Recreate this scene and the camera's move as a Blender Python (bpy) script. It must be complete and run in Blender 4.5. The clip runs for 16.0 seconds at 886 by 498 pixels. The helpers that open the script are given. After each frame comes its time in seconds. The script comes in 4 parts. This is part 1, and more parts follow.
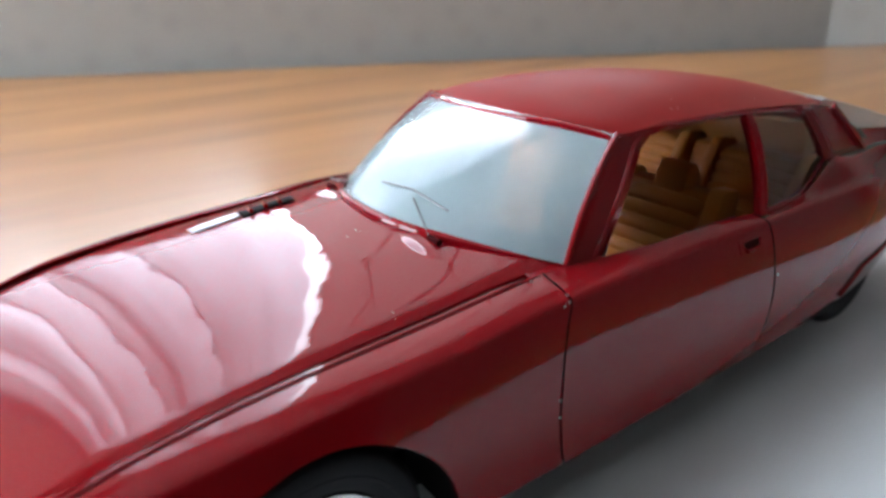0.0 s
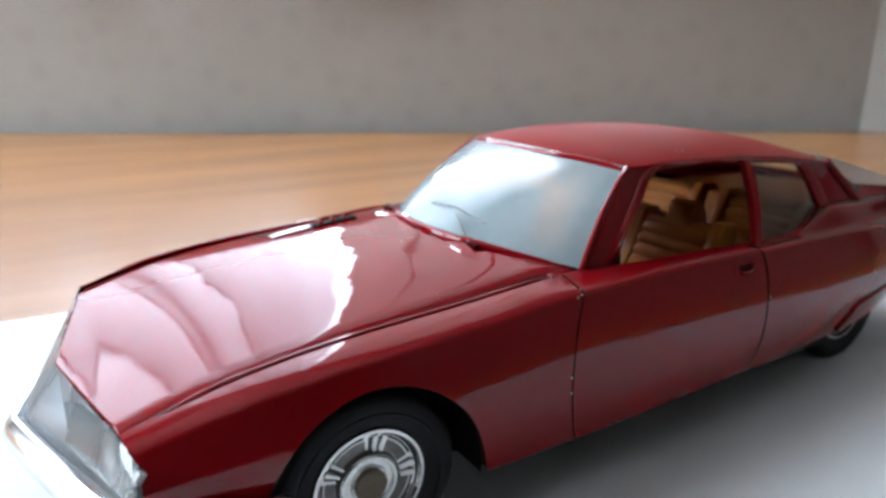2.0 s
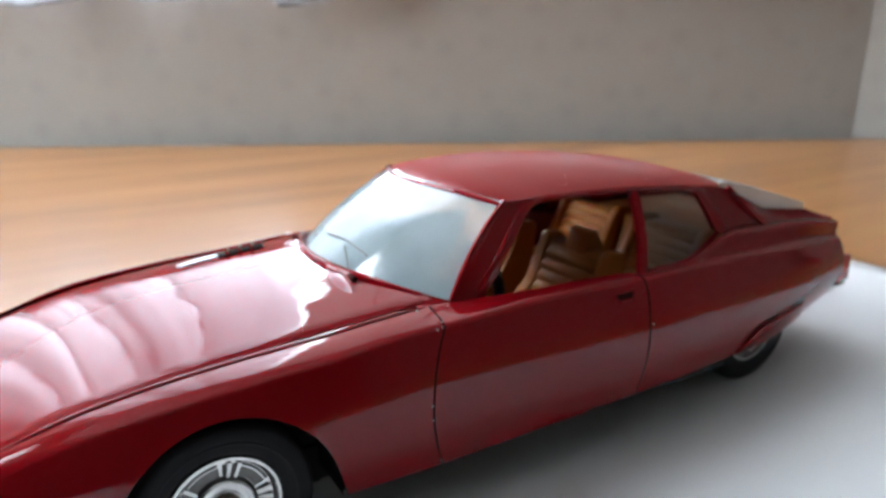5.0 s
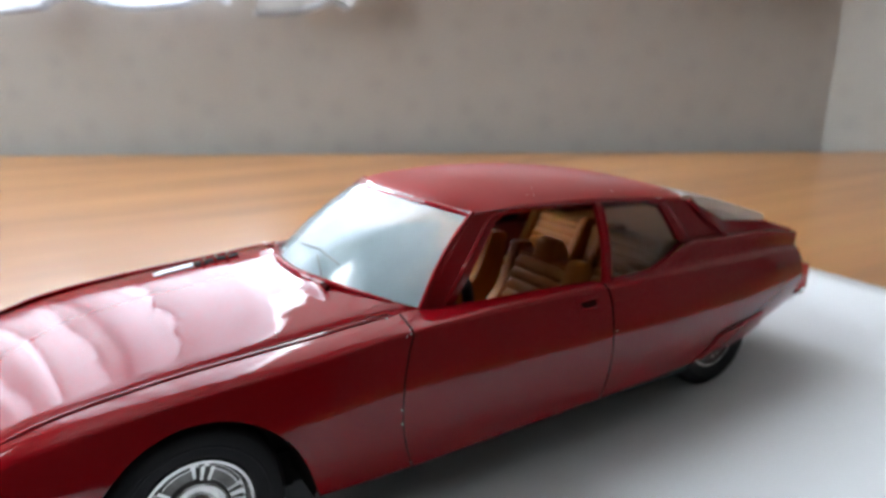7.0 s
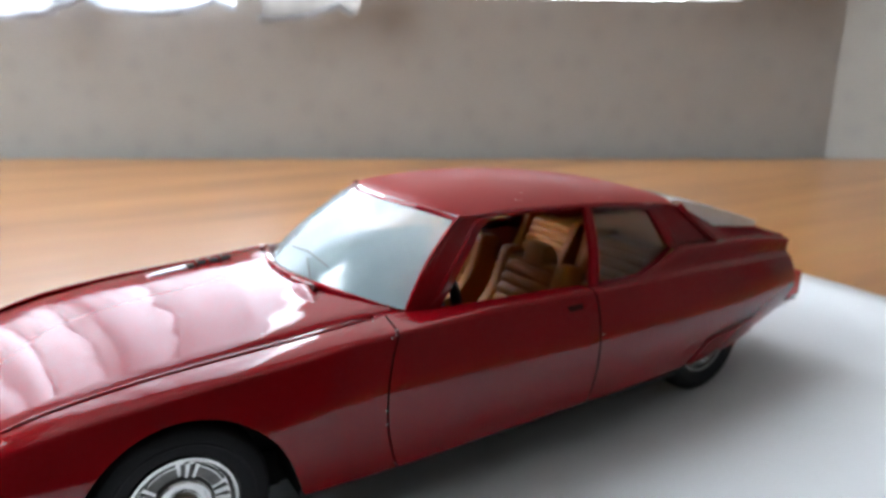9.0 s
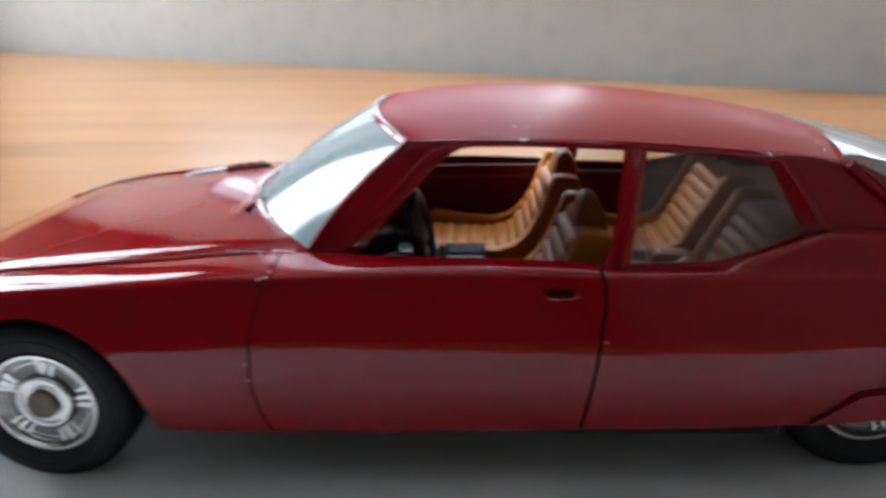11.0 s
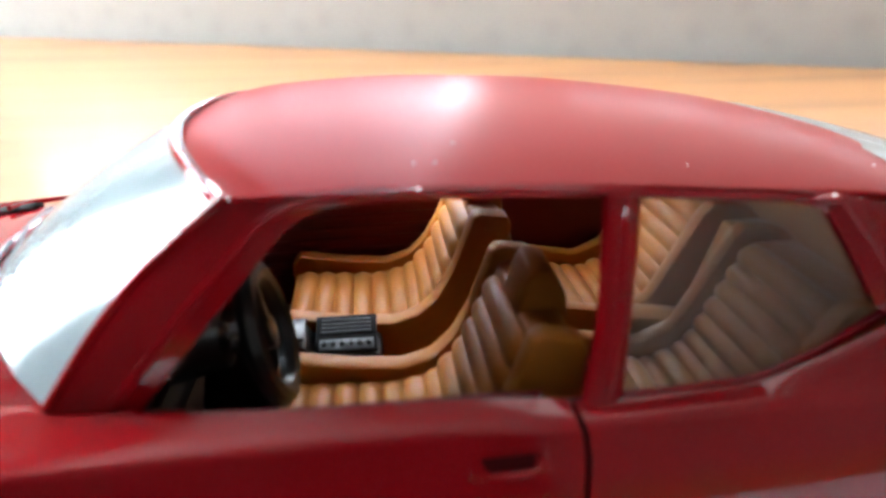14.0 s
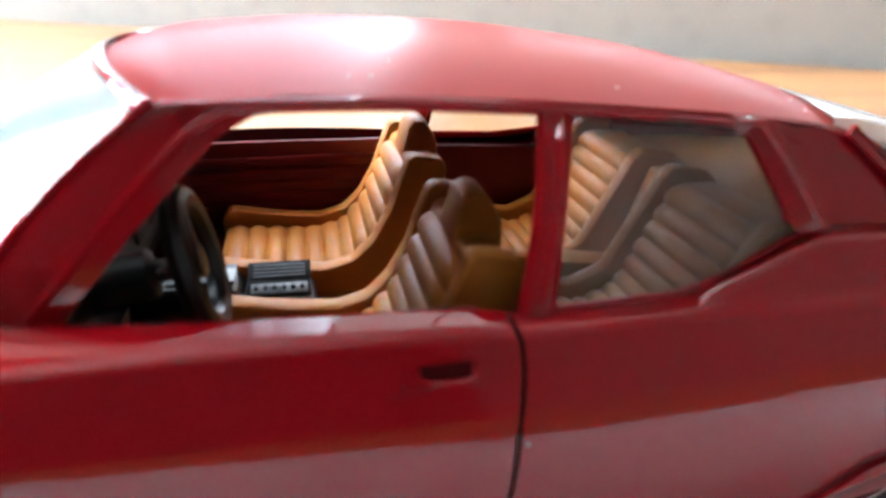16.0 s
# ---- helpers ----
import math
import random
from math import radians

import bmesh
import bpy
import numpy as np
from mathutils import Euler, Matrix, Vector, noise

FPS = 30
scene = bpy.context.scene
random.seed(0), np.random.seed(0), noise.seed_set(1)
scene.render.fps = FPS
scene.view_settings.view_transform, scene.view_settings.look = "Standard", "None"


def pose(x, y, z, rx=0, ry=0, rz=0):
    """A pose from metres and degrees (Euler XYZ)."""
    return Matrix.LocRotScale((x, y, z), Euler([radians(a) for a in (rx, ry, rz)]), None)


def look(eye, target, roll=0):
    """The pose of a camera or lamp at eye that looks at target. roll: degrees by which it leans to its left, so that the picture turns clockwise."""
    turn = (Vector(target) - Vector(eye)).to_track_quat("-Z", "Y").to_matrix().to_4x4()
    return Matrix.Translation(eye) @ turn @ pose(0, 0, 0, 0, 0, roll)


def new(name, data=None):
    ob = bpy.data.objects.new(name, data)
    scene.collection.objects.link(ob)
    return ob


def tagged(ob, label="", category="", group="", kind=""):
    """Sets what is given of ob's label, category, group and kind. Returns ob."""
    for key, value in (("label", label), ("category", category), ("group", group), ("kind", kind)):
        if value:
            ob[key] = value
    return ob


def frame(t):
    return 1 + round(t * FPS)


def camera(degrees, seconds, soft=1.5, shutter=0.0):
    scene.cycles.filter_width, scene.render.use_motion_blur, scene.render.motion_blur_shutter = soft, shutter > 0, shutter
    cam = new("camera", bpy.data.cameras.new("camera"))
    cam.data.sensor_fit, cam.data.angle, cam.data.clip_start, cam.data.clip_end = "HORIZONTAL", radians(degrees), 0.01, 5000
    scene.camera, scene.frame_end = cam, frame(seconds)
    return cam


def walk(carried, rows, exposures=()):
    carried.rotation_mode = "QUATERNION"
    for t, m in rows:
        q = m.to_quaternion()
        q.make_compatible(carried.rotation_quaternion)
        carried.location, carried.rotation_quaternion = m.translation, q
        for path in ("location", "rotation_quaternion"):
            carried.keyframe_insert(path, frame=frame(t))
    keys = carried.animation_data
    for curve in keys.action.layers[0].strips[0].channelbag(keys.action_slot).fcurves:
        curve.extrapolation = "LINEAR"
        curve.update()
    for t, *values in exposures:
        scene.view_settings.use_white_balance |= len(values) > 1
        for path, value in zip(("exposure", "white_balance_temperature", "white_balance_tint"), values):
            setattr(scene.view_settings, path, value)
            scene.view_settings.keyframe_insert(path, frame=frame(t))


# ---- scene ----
cam = camera(65.7, 16.0, soft=3.0, shutter=0.3)
cam.data.dof.use_dof, cam.data.dof.focus_distance, cam.data.dof.aperture_fstop = True, 0.098, 25.0
S = 0.04  # scale of the model: one to twenty-five
PATH = [
    (0, (-1.931, -2.119, 1.752), (-0.891, -0.595, 0.979), -1.3),
    (0.5, (-2.326, -2.32, 1.849), (-1.26, -0.754, 1.207), -2.8),
    (1, (-2.53, -2.553, 1.73), (-1.413, -1.004, 1.135), -0.7),
    (1.5, (-2.486, -2.562, 1.715), (-1.387, -0.998, 1.127), -0.2),
    (2, (-2.233, -2.567, 1.671), (-1.244, -0.924, 1.103), 0.3),
    (2.5, (-2.059, -2.588, 1.674), (-1.163, -0.916, 1.041), -0.2),
    (3, (-1.876, -2.758, 1.731), (-0.983, -1.081, 1.106), -1.2),
    (3.5, (-1.81, -2.83, 1.707), (-0.885, -1.163, 1.101), -0.9),
    (4, (-1.791, -2.87, 1.765), (-0.855, -1.201, 1.18), -0.4),
    (6.5, (-1.786, -3.028, 1.846), (-0.818, -1.361, 1.311), 0.1),
    (7, (-1.797, -3.048, 1.853), (-0.799, -1.399, 1.321), 0.2),
    (7.5, (-1.801, -3.038, 1.863), (-0.786, -1.398, 1.331), 0.7),
    (8, (-1.803, -3.026, 1.86), (-0.784, -1.39, 1.329), 0.8),
    (10.5, (-0.881, -3.306, 1.8), (-0.417, -1.438, 1.257), -2.8),
    (11, (0.102, -2.828, 1.668), (-0.01, -0.961, 0.96), -1.1),
    (11.5, (0.387, -2.402, 1.587), (0.3, -0.566, 0.798), -1.4),
    (12, (0.372, -1.838, 1.705), (0.211, -0.022, 0.881), -4.0),
    (12.5, (0.464, -1.688, 1.493), (0.281, 0.112, 0.641), -4.4),
    (13, (0.596, -1.74, 1.496), (0.38, 0.065, 0.661), -5.6),
    (13.5, (0.357, -1.752, 1.551), (0.271, 0.068, 0.727), -2.5),
    (14, (0.134, -1.788, 1.595), (0.324, 0.043, 0.813), -0.8),
    (14.5, (0.104, -1.802, 1.488), (0.355, 0.028, 0.72), -0.6),
    (15, (0.123, -1.823, 1.431), (0.404, 0.003, 0.665), -0.7),
    (15.5, (0.114, -1.836, 1.431), (0.454, -0.023, 0.657), 0.8),
    (16, (0.121, -1.845, 1.444), (0.501, -0.046, 0.658), 1.4),
]
EXPOSURE = tuple((t, stops, kelvin, 10) for t, stops, kelvin in (
    (0, -0.4, 6250), (2, -0.42, 6250), (4, -0.32, 6350), (8, -0.32, 6450), (10.5, -0.38, 6450), (11, -0.2, 6450), (11.5, 0.30, 6500), (12, 0.1, 6500),
    (12.5, 0.52, 6550), (13, 0.98, 6550), (13.5, 0.98, 6550), (14, 0.68, 6550), (14.5, 0.72, 6500), (16, 1.0, 6400)))
walk(cam, [(t, look(S * Vector(eye), S * Vector(target), roll)) for t, eye, target, roll in PATH], EXPOSURE)


# ---- world, light ----
# The wall behind the table runs along U; N points from it into the room.
ANG = radians(-27.5)
U, N = Vector((math.cos(ANG), math.sin(ANG), 0)), Vector((math.sin(ANG), -math.cos(ANG), 0))
W0 = Vector((3.5, 10.5, 0))


def room(u, w, z):
    """A place in the room: along the back wall, out from it, and up from the table top."""
    return W0 + float(u) * U + float(w) * N + Vector((0, 0, float(z)))


world = bpy.data.worlds.new("sky")
scene.world = world
world.use_nodes = True
wn = world.node_tree
sky = wn.nodes.new("ShaderNodeTexSky")
sky.sky_type, sky.sun_disc, sky.sun_elevation, sky.sun_rotation = "NISHITA", False, radians(35), radians(200)
wn.links.new(sky.outputs[0], wn.nodes["Background"].inputs[0])
wn.nodes["Background"].inputs[1].default_value = 0.12


# ---- materials ----
def material(name, colour, rough=0.5, metal=0.0, coat=0.0, vary=0.12, scale=300.0, bump=0.0, bump_scale=2000.0,
             transmission=0.0, spec=0.5, sub=0.0):
    m = bpy.data.materials.new(name)
    m.use_nodes = True
    nt = m.node_tree
    b = nt.nodes["Principled BSDF"]
    b.inputs["Roughness"].default_value = rough
    b.inputs["Metallic"].default_value = metal
    b.inputs["Coat Weight"].default_value = coat
    b.inputs["Coat Roughness"].default_value = 0.02
    b.inputs["Transmission Weight"].default_value = transmission
    b.inputs["Specular IOR Level"].default_value = spec
    b.inputs["Subsurface Weight"].default_value = sub
    b.inputs["Subsurface Radius"].default_value = (0.002, 0.001, 0.0005)
    co = nt.nodes.new("ShaderNodeTexCoord")
    n1 = nt.nodes.new("ShaderNodeTexNoise")
    n1.inputs["Scale"].default_value, n1.inputs["Detail"].default_value = scale, 6.0
    nt.links.new(co.outputs["Object"], n1.inputs["Vector"])
    mix = nt.nodes.new("ShaderNodeMix")
    mix.data_type = "RGBA"
    mix.inputs[6].default_value = (*[c * (1 - vary) for c in colour], 1)
    mix.inputs[7].default_value = (*[min(1, c * (1 + vary)) for c in colour], 1)
    nt.links.new(n1.outputs["Fac"], mix.inputs[0])
    nt.links.new(mix.outputs[2], b.inputs["Base Color"])
    if bump:
        n2 = nt.nodes.new("ShaderNodeTexNoise")
        n2.inputs["Scale"].default_value, n2.inputs["Detail"].default_value = bump_scale, 3.0
        nt.links.new(co.outputs["Object"], n2.inputs["Vector"])
        bp = nt.nodes.new("ShaderNodeBump")
        bp.inputs["Strength"].default_value, bp.inputs["Distance"].default_value = bump, 0.0004
        nt.links.new(n2.outputs["Fac"], bp.inputs["Height"])
        nt.links.new(bp.outputs[0], b.inputs["Normal"])
    return m


def wood_material():
    m = material("lacquered_wood", (0.5, 0.25, 0.09), 0.34, coat=0.4, vary=0.1, scale=8.0)
    nt = m.node_tree
    b = nt.nodes["Principled BSDF"]
    b.inputs["Coat Roughness"].default_value = 0.17
    co = nt.nodes.new("ShaderNodeTexCoord")
    mp = nt.nodes.new("ShaderNodeMapping")
    mp.inputs["Rotation"].default_value = (0, 0, -ANG)
    mp.inputs["Scale"].default_value = (3.0, 34.0, 30.0)
    n1 = nt.nodes.new("ShaderNodeTexNoise")
    n1.inputs["Scale"].default_value, n1.inputs["Detail"].default_value, n1.inputs["Distortion"].default_value = 1.0, 8.0, 0.6
    n2 = nt.nodes.new("ShaderNodeTexNoise")
    n2.inputs["Scale"].default_value, n2.inputs["Detail"].default_value = 14.0, 5.0
    ramp = nt.nodes.new("ShaderNodeValToRGB")
    e = ramp.color_ramp.elements
    e[0].position, e[0].color = 0.28, (0.25, 0.096, 0.024, 1)
    e[1].position, e[1].color = 0.72, (0.53, 0.24, 0.072, 1)
    mid = e.new(0.45)
    mid.color = (0.42, 0.174, 0.045, 1)
    mix = nt.nodes.new("ShaderNodeMix")
    mix.data_type, mix.blend_type = "RGBA", "MULTIPLY"
    mix.inputs[0].default_value = 0.35
    nt.links.new(co.outputs["Object"], mp.inputs[0])
    nt.links.new(mp.outputs[0], n1.inputs["Vector"])
    nt.links.new(mp.outputs[0], n2.inputs["Vector"])
    nt.links.new(n1.outputs["Fac"], ramp.inputs[0])
    nt.links.new(ramp.outputs[0], mix.inputs[6])
    nt.links.new(n2.outputs["Color"], mix.inputs[7])
    nt.links.new(mix.outputs[2], b.inputs["Base Color"])
    return m


def wallpaper_material():
    m = material("pale_wallpaper", (0.385, 0.362, 0.322), 0.85, vary=0.06, scale=30.0, bump=0.25, bump_scale=900.0)
    nt = m.node_tree
    b = nt.nodes["Principled BSDF"]
    old = b.inputs["Base Color"].links[0].from_socket
    co = nt.nodes.new("ShaderNodeTexCoord")
    mp = nt.nodes.new("ShaderNodeMapping")
    mp.inputs["Rotation"].default_value = (0, 0, -ANG)
    mp.inputs["Scale"].default_value = (38.0, 38.0, 38.0)
    mp.inputs["Location"].default_value = (0.0, -0.11, 0.0)
    vo = nt.nodes.new("ShaderNodeTexVoronoi")
    vo.inputs["Scale"].default_value, vo.inputs["Randomness"].default_value = 0.8, 0.75
    ramp = nt.nodes.new("ShaderNodeValToRGB")
    ramp.color_ramp.elements[0].position, ramp.color_ramp.elements[0].color = 0.05, (0.94, 0.94, 0.945, 1)
    ramp.color_ramp.elements[1].position, ramp.color_ramp.elements[1].color = 0.30, (1, 1, 1, 1)
    mix = nt.nodes.new("ShaderNodeMix")
    mix.data_type, mix.blend_type = "RGBA", "MULTIPLY"
    mix.inputs[0].default_value = 1.0
    nt.links.new(co.outputs["Object"], mp.inputs[0])
    sp, cb = nt.nodes.new("ShaderNodeSeparateXYZ"), nt.nodes.new("ShaderNodeCombineXYZ")
    nt.links.new(mp.outputs[0], sp.inputs[0])
    nt.links.new(sp.outputs[0], cb.inputs[0])
    nt.links.new(sp.outputs[2], cb.inputs[1])
    vo.voronoi_dimensions = "2D"
    nt.links.new(cb.outputs[0], vo.inputs["Vector"])
    nt.links.new(vo.outputs["Distance"], ramp.inputs[0])
    nt.links.new(old, mix.inputs[6])
    nt.links.new(ramp.outputs[0], mix.inputs[7])
    nt.links.new(mix.outputs[2], b.inputs["Base Color"])
    return m


def clear_material(name, colour, rough, haze, ior=1.5, milk=(0.78, 0.8, 0.8)):
    """Clear moulded plastic: thin, so light goes straight through, with a gloss and a milky haze; milk can also carry
    painted reflection.
    """
    m = bpy.data.materials.new(name)
    m.use_nodes = True
    nt = m.node_tree
    nt.nodes.remove(nt.nodes["Principled BSDF"])
    tr = nt.nodes.new("ShaderNodeBsdfTransparent")
    tr.inputs[0].default_value = (*colour, 1)
    gl = nt.nodes.new("ShaderNodeBsdfGlossy")
    gl.inputs["Roughness"].default_value = rough
    df = nt.nodes.new("ShaderNodeBsdfDiffuse")
    df.inputs[0].default_value = (*milk, 1)
    fr = nt.nodes.new("ShaderNodeFresnel")
    fr.inputs[0].default_value = ior
    co = nt.nodes.new("ShaderNodeTexCoord")
    no = nt.nodes.new("ShaderNodeTexNoise")
    no.inputs["Scale"].default_value, no.inputs["Detail"].default_value = 160.0, 5.0
    mr = nt.nodes.new("ShaderNodeMapRange")
    mr.inputs[3].default_value, mr.inputs[4].default_value = haze * 0.85, haze * 1.15
    m1, m2 = nt.nodes.new("ShaderNodeMixShader"), nt.nodes.new("ShaderNodeMixShader")
    nt.links.new(co.outputs["Object"], no.inputs["Vector"])
    nt.links.new(no.outputs["Fac"], mr.inputs[0])
    nt.links.new(mr.outputs[0], m1.inputs[0])
    nt.links.new(tr.outputs[0], m1.inputs[1])
    nt.links.new(df.outputs[0], m1.inputs[2])
    nt.links.new(fr.outputs[0], m2.inputs[0])
    nt.links.new(m1.outputs[0], m2.inputs[1])
    nt.links.new(gl.outputs[0], m2.inputs[2])
    nt.links.new(m2.outputs[0], nt.nodes["Material Output"].inputs[0])
    return m


def lace_material(name, colour, glow_fade=0.0, close=0.72):
    """Net that lets light through; a brightness rising from side to side can be painted into its colour; close: how
    little its holes let through.
    """
    m = bpy.data.materials.new(name)
    m.use_nodes = True
    nt = m.node_tree
    nt.nodes.remove(nt.nodes["Principled BSDF"])
    tr, df, tl = (nt.nodes.new(k) for k in ("ShaderNodeBsdfTransparent", "ShaderNodeBsdfDiffuse", "ShaderNodeBsdfTranslucent"))
    df.inputs[0].default_value = tl.inputs[0].default_value = (*colour, 1)
    co = nt.nodes.new("ShaderNodeTexCoord")
    vo = nt.nodes.new("ShaderNodeTexVoronoi")
    vo.inputs["Scale"].default_value = 420.0
    mr = nt.nodes.new("ShaderNodeMapRange")
    mr.inputs[1].default_value, mr.inputs[2].default_value, mr.inputs[3].default_value, mr.inputs[4].default_value = 0.2, 0.55, close, 1.0
    m1, m2 = nt.nodes.new("ShaderNodeMixShader"), nt.nodes.new("ShaderNodeMixShader")
    m1.inputs[0].default_value = 0.6
    nt.links.new(co.outputs["Object"], vo.inputs["Vector"])
    # glow painted into the net's colour, brighter towards one side
    if glow_fade:
        sp, fade = nt.nodes.new("ShaderNodeSeparateXYZ"), nt.nodes.new("ShaderNodeMix")
        fade.data_type = "RGBA"
        fade.inputs[6].default_value = (*[c * (1 - glow_fade) for c in colour], 1)
        fade.inputs[7].default_value = (*[min(1, c * (1 + glow_fade)) for c in colour], 1)
        nt.links.new(co.outputs["Generated"], sp.inputs[0])
        nt.links.new(sp.outputs[0], fade.inputs[0])
        nt.links.new(fade.outputs[2], df.inputs[0])
        nt.links.new(fade.outputs[2], tl.inputs[0])
    nt.links.new(vo.outputs["Distance"], mr.inputs[0])
    nt.links.new(df.outputs[0], m1.inputs[1])
    nt.links.new(tl.outputs[0], m1.inputs[2])
    nt.links.new(mr.outputs[0], m2.inputs[0])
    nt.links.new(tr.outputs[0], m2.inputs[1])
    nt.links.new(m1.outputs[0], m2.inputs[2])
    nt.links.new(m2.outputs[0], nt.nodes["Material Output"].inputs[0])
    return m


RED = material("red_enamel", (0.217, 0.002, 0.0055), 0.5, coat=1.0, vary=0.05, scale=90.0, spec=0.0)
RED.node_tree.nodes["Principled BSDF"].inputs["Coat Roughness"].default_value = 0.012
RED.node_tree.nodes["Principled BSDF"].inputs["Coat IOR"].default_value = 1.41
# the same red for the roof, gloss dulled to weaken the window's reflection
ROOF_RED = material("red_enamel_dulled_gloss", (0.225, 0.0018, 0.0045), 0.5, coat=0.27, vary=0.05, scale=90.0, spec=0.0)
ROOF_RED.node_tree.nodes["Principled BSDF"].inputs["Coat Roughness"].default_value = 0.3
ROOF_RED.node_tree.nodes["Principled BSDF"].inputs["Sheen Weight"].default_value = 0.06  # pale sheen put in for the wall reflected at grazing angles
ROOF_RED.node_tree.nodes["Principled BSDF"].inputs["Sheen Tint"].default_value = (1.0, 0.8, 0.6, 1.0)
BLACK = material("black_plastic", (0.013, 0.013, 0.014), 0.33, spec=0.5, vary=0.2, scale=500.0, bump=0.03)
MATT_BLACK = material("matt_black_plastic", (0.012, 0.012, 0.013), 0.55, spec=0.3, vary=0.25, scale=600.0, bump=0.05)
BASE = material("black_base_plate", (0.008, 0.008, 0.008), 0.7, vary=0.2, spec=0.2)
RUBBER = material("black_rubber", (0.009, 0.009, 0.011), 0.62, spec=0.25, vary=0.25, scale=400.0, bump=0.06)
CHROME = material("bright_chrome", (0.82, 0.83, 0.84), 0.14, metal=1.0, vary=0.08, scale=250.0, bump=0.02)
RIM = material("worn_chrome", (0.74, 0.73, 0.71), 0.2, metal=1.0, vary=0.4, scale=380.0, bump=0.35, bump_scale=700.0)
SLOT = material("dark_wheel_slot", (0.07, 0.068, 0.065), 0.5, metal=0.3, vary=0.4, scale=600.0)
CHANNEL = material("dull_wheel_channel", (0.15, 0.145, 0.14), 0.32, metal=0.8, vary=0.7, scale=420.0, bump=0.5)
HUB = material("brown_worn_hub", (0.15, 0.12, 0.085), 0.45, metal=0.5, vary=0.4, scale=400.0, bump=0.2)
DULL = material("worn_grey_metal", (0.34, 0.325, 0.29), 0.42, metal=0.7, vary=0.3, scale=350.0, bump=0.1)
DARK_SLOT = material("dark_slot", (0.012, 0.011, 0.011), 0.8, spec=0.15)
SILVER = material("silver_paint", (0.55, 0.56, 0.58), 0.32, metal=0.6, vary=0.1)
PALE = material("pale_silver", (0.86, 0.88, 0.9), 0.35, vary=0.05)
STEEL = material("grey_steel", (0.13, 0.135, 0.14), 0.4, metal=0.5)
KEY_GREY = material("worn_grey_print", (0.10, 0.11, 0.115), 0.5, vary=0.5, scale=900.0)
# red darkened by painted shade for panel rims, gaps and recesses
DEEP = material("red_darkened_recess", (0.04, 0.0015, 0.002), 0.8, spec=0.05)
# shade of the cabin and the bonnet gutter put into the red
TRIM_RED = material("red_darkened_trim", (0.12, 0.0015, 0.004), 0.42, vary=0.1, scale=200.0, spec=0.35)
TAN = material("tan_plastic", (0.40, 0.146, 0.024), 0.46, vary=0.1, scale=120.0, bump=0.03, sub=0.4, spec=0.18)
TAN.node_tree.nodes["Principled BSDF"].inputs["Subsurface Radius"].default_value = (0.002, 0.001, 0.0004)
TAN_DARK = material("brown_flocked_plastic", (0.09, 0.045, 0.02), 0.6, vary=0.2)
LENS = material("dark_lens", (0.03, 0.034, 0.032), 0.25, coat=0.1, vary=0.5, scale=120.0)
TAIL = material("red_lamp_plastic", (0.5, 0.01, 0.01), 0.15, coat=0.6)
CLEAR = clear_material("clear_plastic", (0.86, 0.87, 0.86), 0.03, 0.065, 1.55, (0.74, 0.68, 0.60))
# bluish milk put in for the bright window reflected in the windscreen
SCREEN = clear_material("windscreen_plastic", (0.84, 0.88, 0.9), 0.12, 0.36, 2.0, (0.70, 0.87, 0.92))
MILKY = clear_material("milky_clear_plastic", (0.8, 0.82, 0.82), 0.08, 0.72)
# white milk painted in for the window reflected on the cover
COVER = clear_material("headlight_plastic", (0.95, 0.97, 0.98), 0.03, 0.15, 1.6, (0.84, 0.92, 0.96))
PAPER = material("white_paper", (0.69, 0.695, 0.70), 0.8, vary=0.02, scale=60.0, bump=0.04, bump_scale=900.0)


def glow_material(name, colour, strength):
    m = bpy.data.materials.new(name)
    m.use_nodes = True
    nt = m.node_tree
    nt.nodes.remove(nt.nodes["Principled BSDF"])
    em = nt.nodes.new("ShaderNodeEmission")
    em.inputs[0].default_value, em.inputs[1].default_value = (*colour, 1), strength
    nt.links.new(em.outputs[0], nt.nodes["Material Output"].inputs[0])
    return m


SKY_BACK = glow_material("bright_overcast_sky", (0.81, 0.90, 1.0), 27.0)
SKY_SIDE = glow_material("bright_sky_at_the_side", (0.83, 0.915, 1.0), 22.5)
WOOD = wood_material()
WALLPAPER = wallpaper_material()
WHITE = material("white_paint", (0.66, 0.67, 0.65), 0.5, vary=0.03, scale=12.0)
PLASTER = material("ceiling_plaster", (0.62, 0.61, 0.59), 0.9, vary=0.04, scale=10.0)
# Unseen walls: shade put into their colours to tone down what the car reflects.
SHADE = material("wall_toned_dark", (0.05, 0.045, 0.04), 0.9, vary=0.08, scale=10.0)
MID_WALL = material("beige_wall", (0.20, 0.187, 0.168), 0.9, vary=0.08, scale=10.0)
FLOOR = material("floor_boards", (0.045, 0.028, 0.018), 0.5, vary=0.2, scale=6.0)
LACE = lace_material("dense_white_lace", (0.52, 0.53, 0.55))
SHEER = lace_material("sheer_white_net", (0.50, 0.51, 0.54), 0.5)
# dimmer light put into the net's colour, to tone its reflection in the bonnet
DENSE = lace_material("dim_toned_net", (0.21, 0.19, 0.175), 0.0, 0.975)


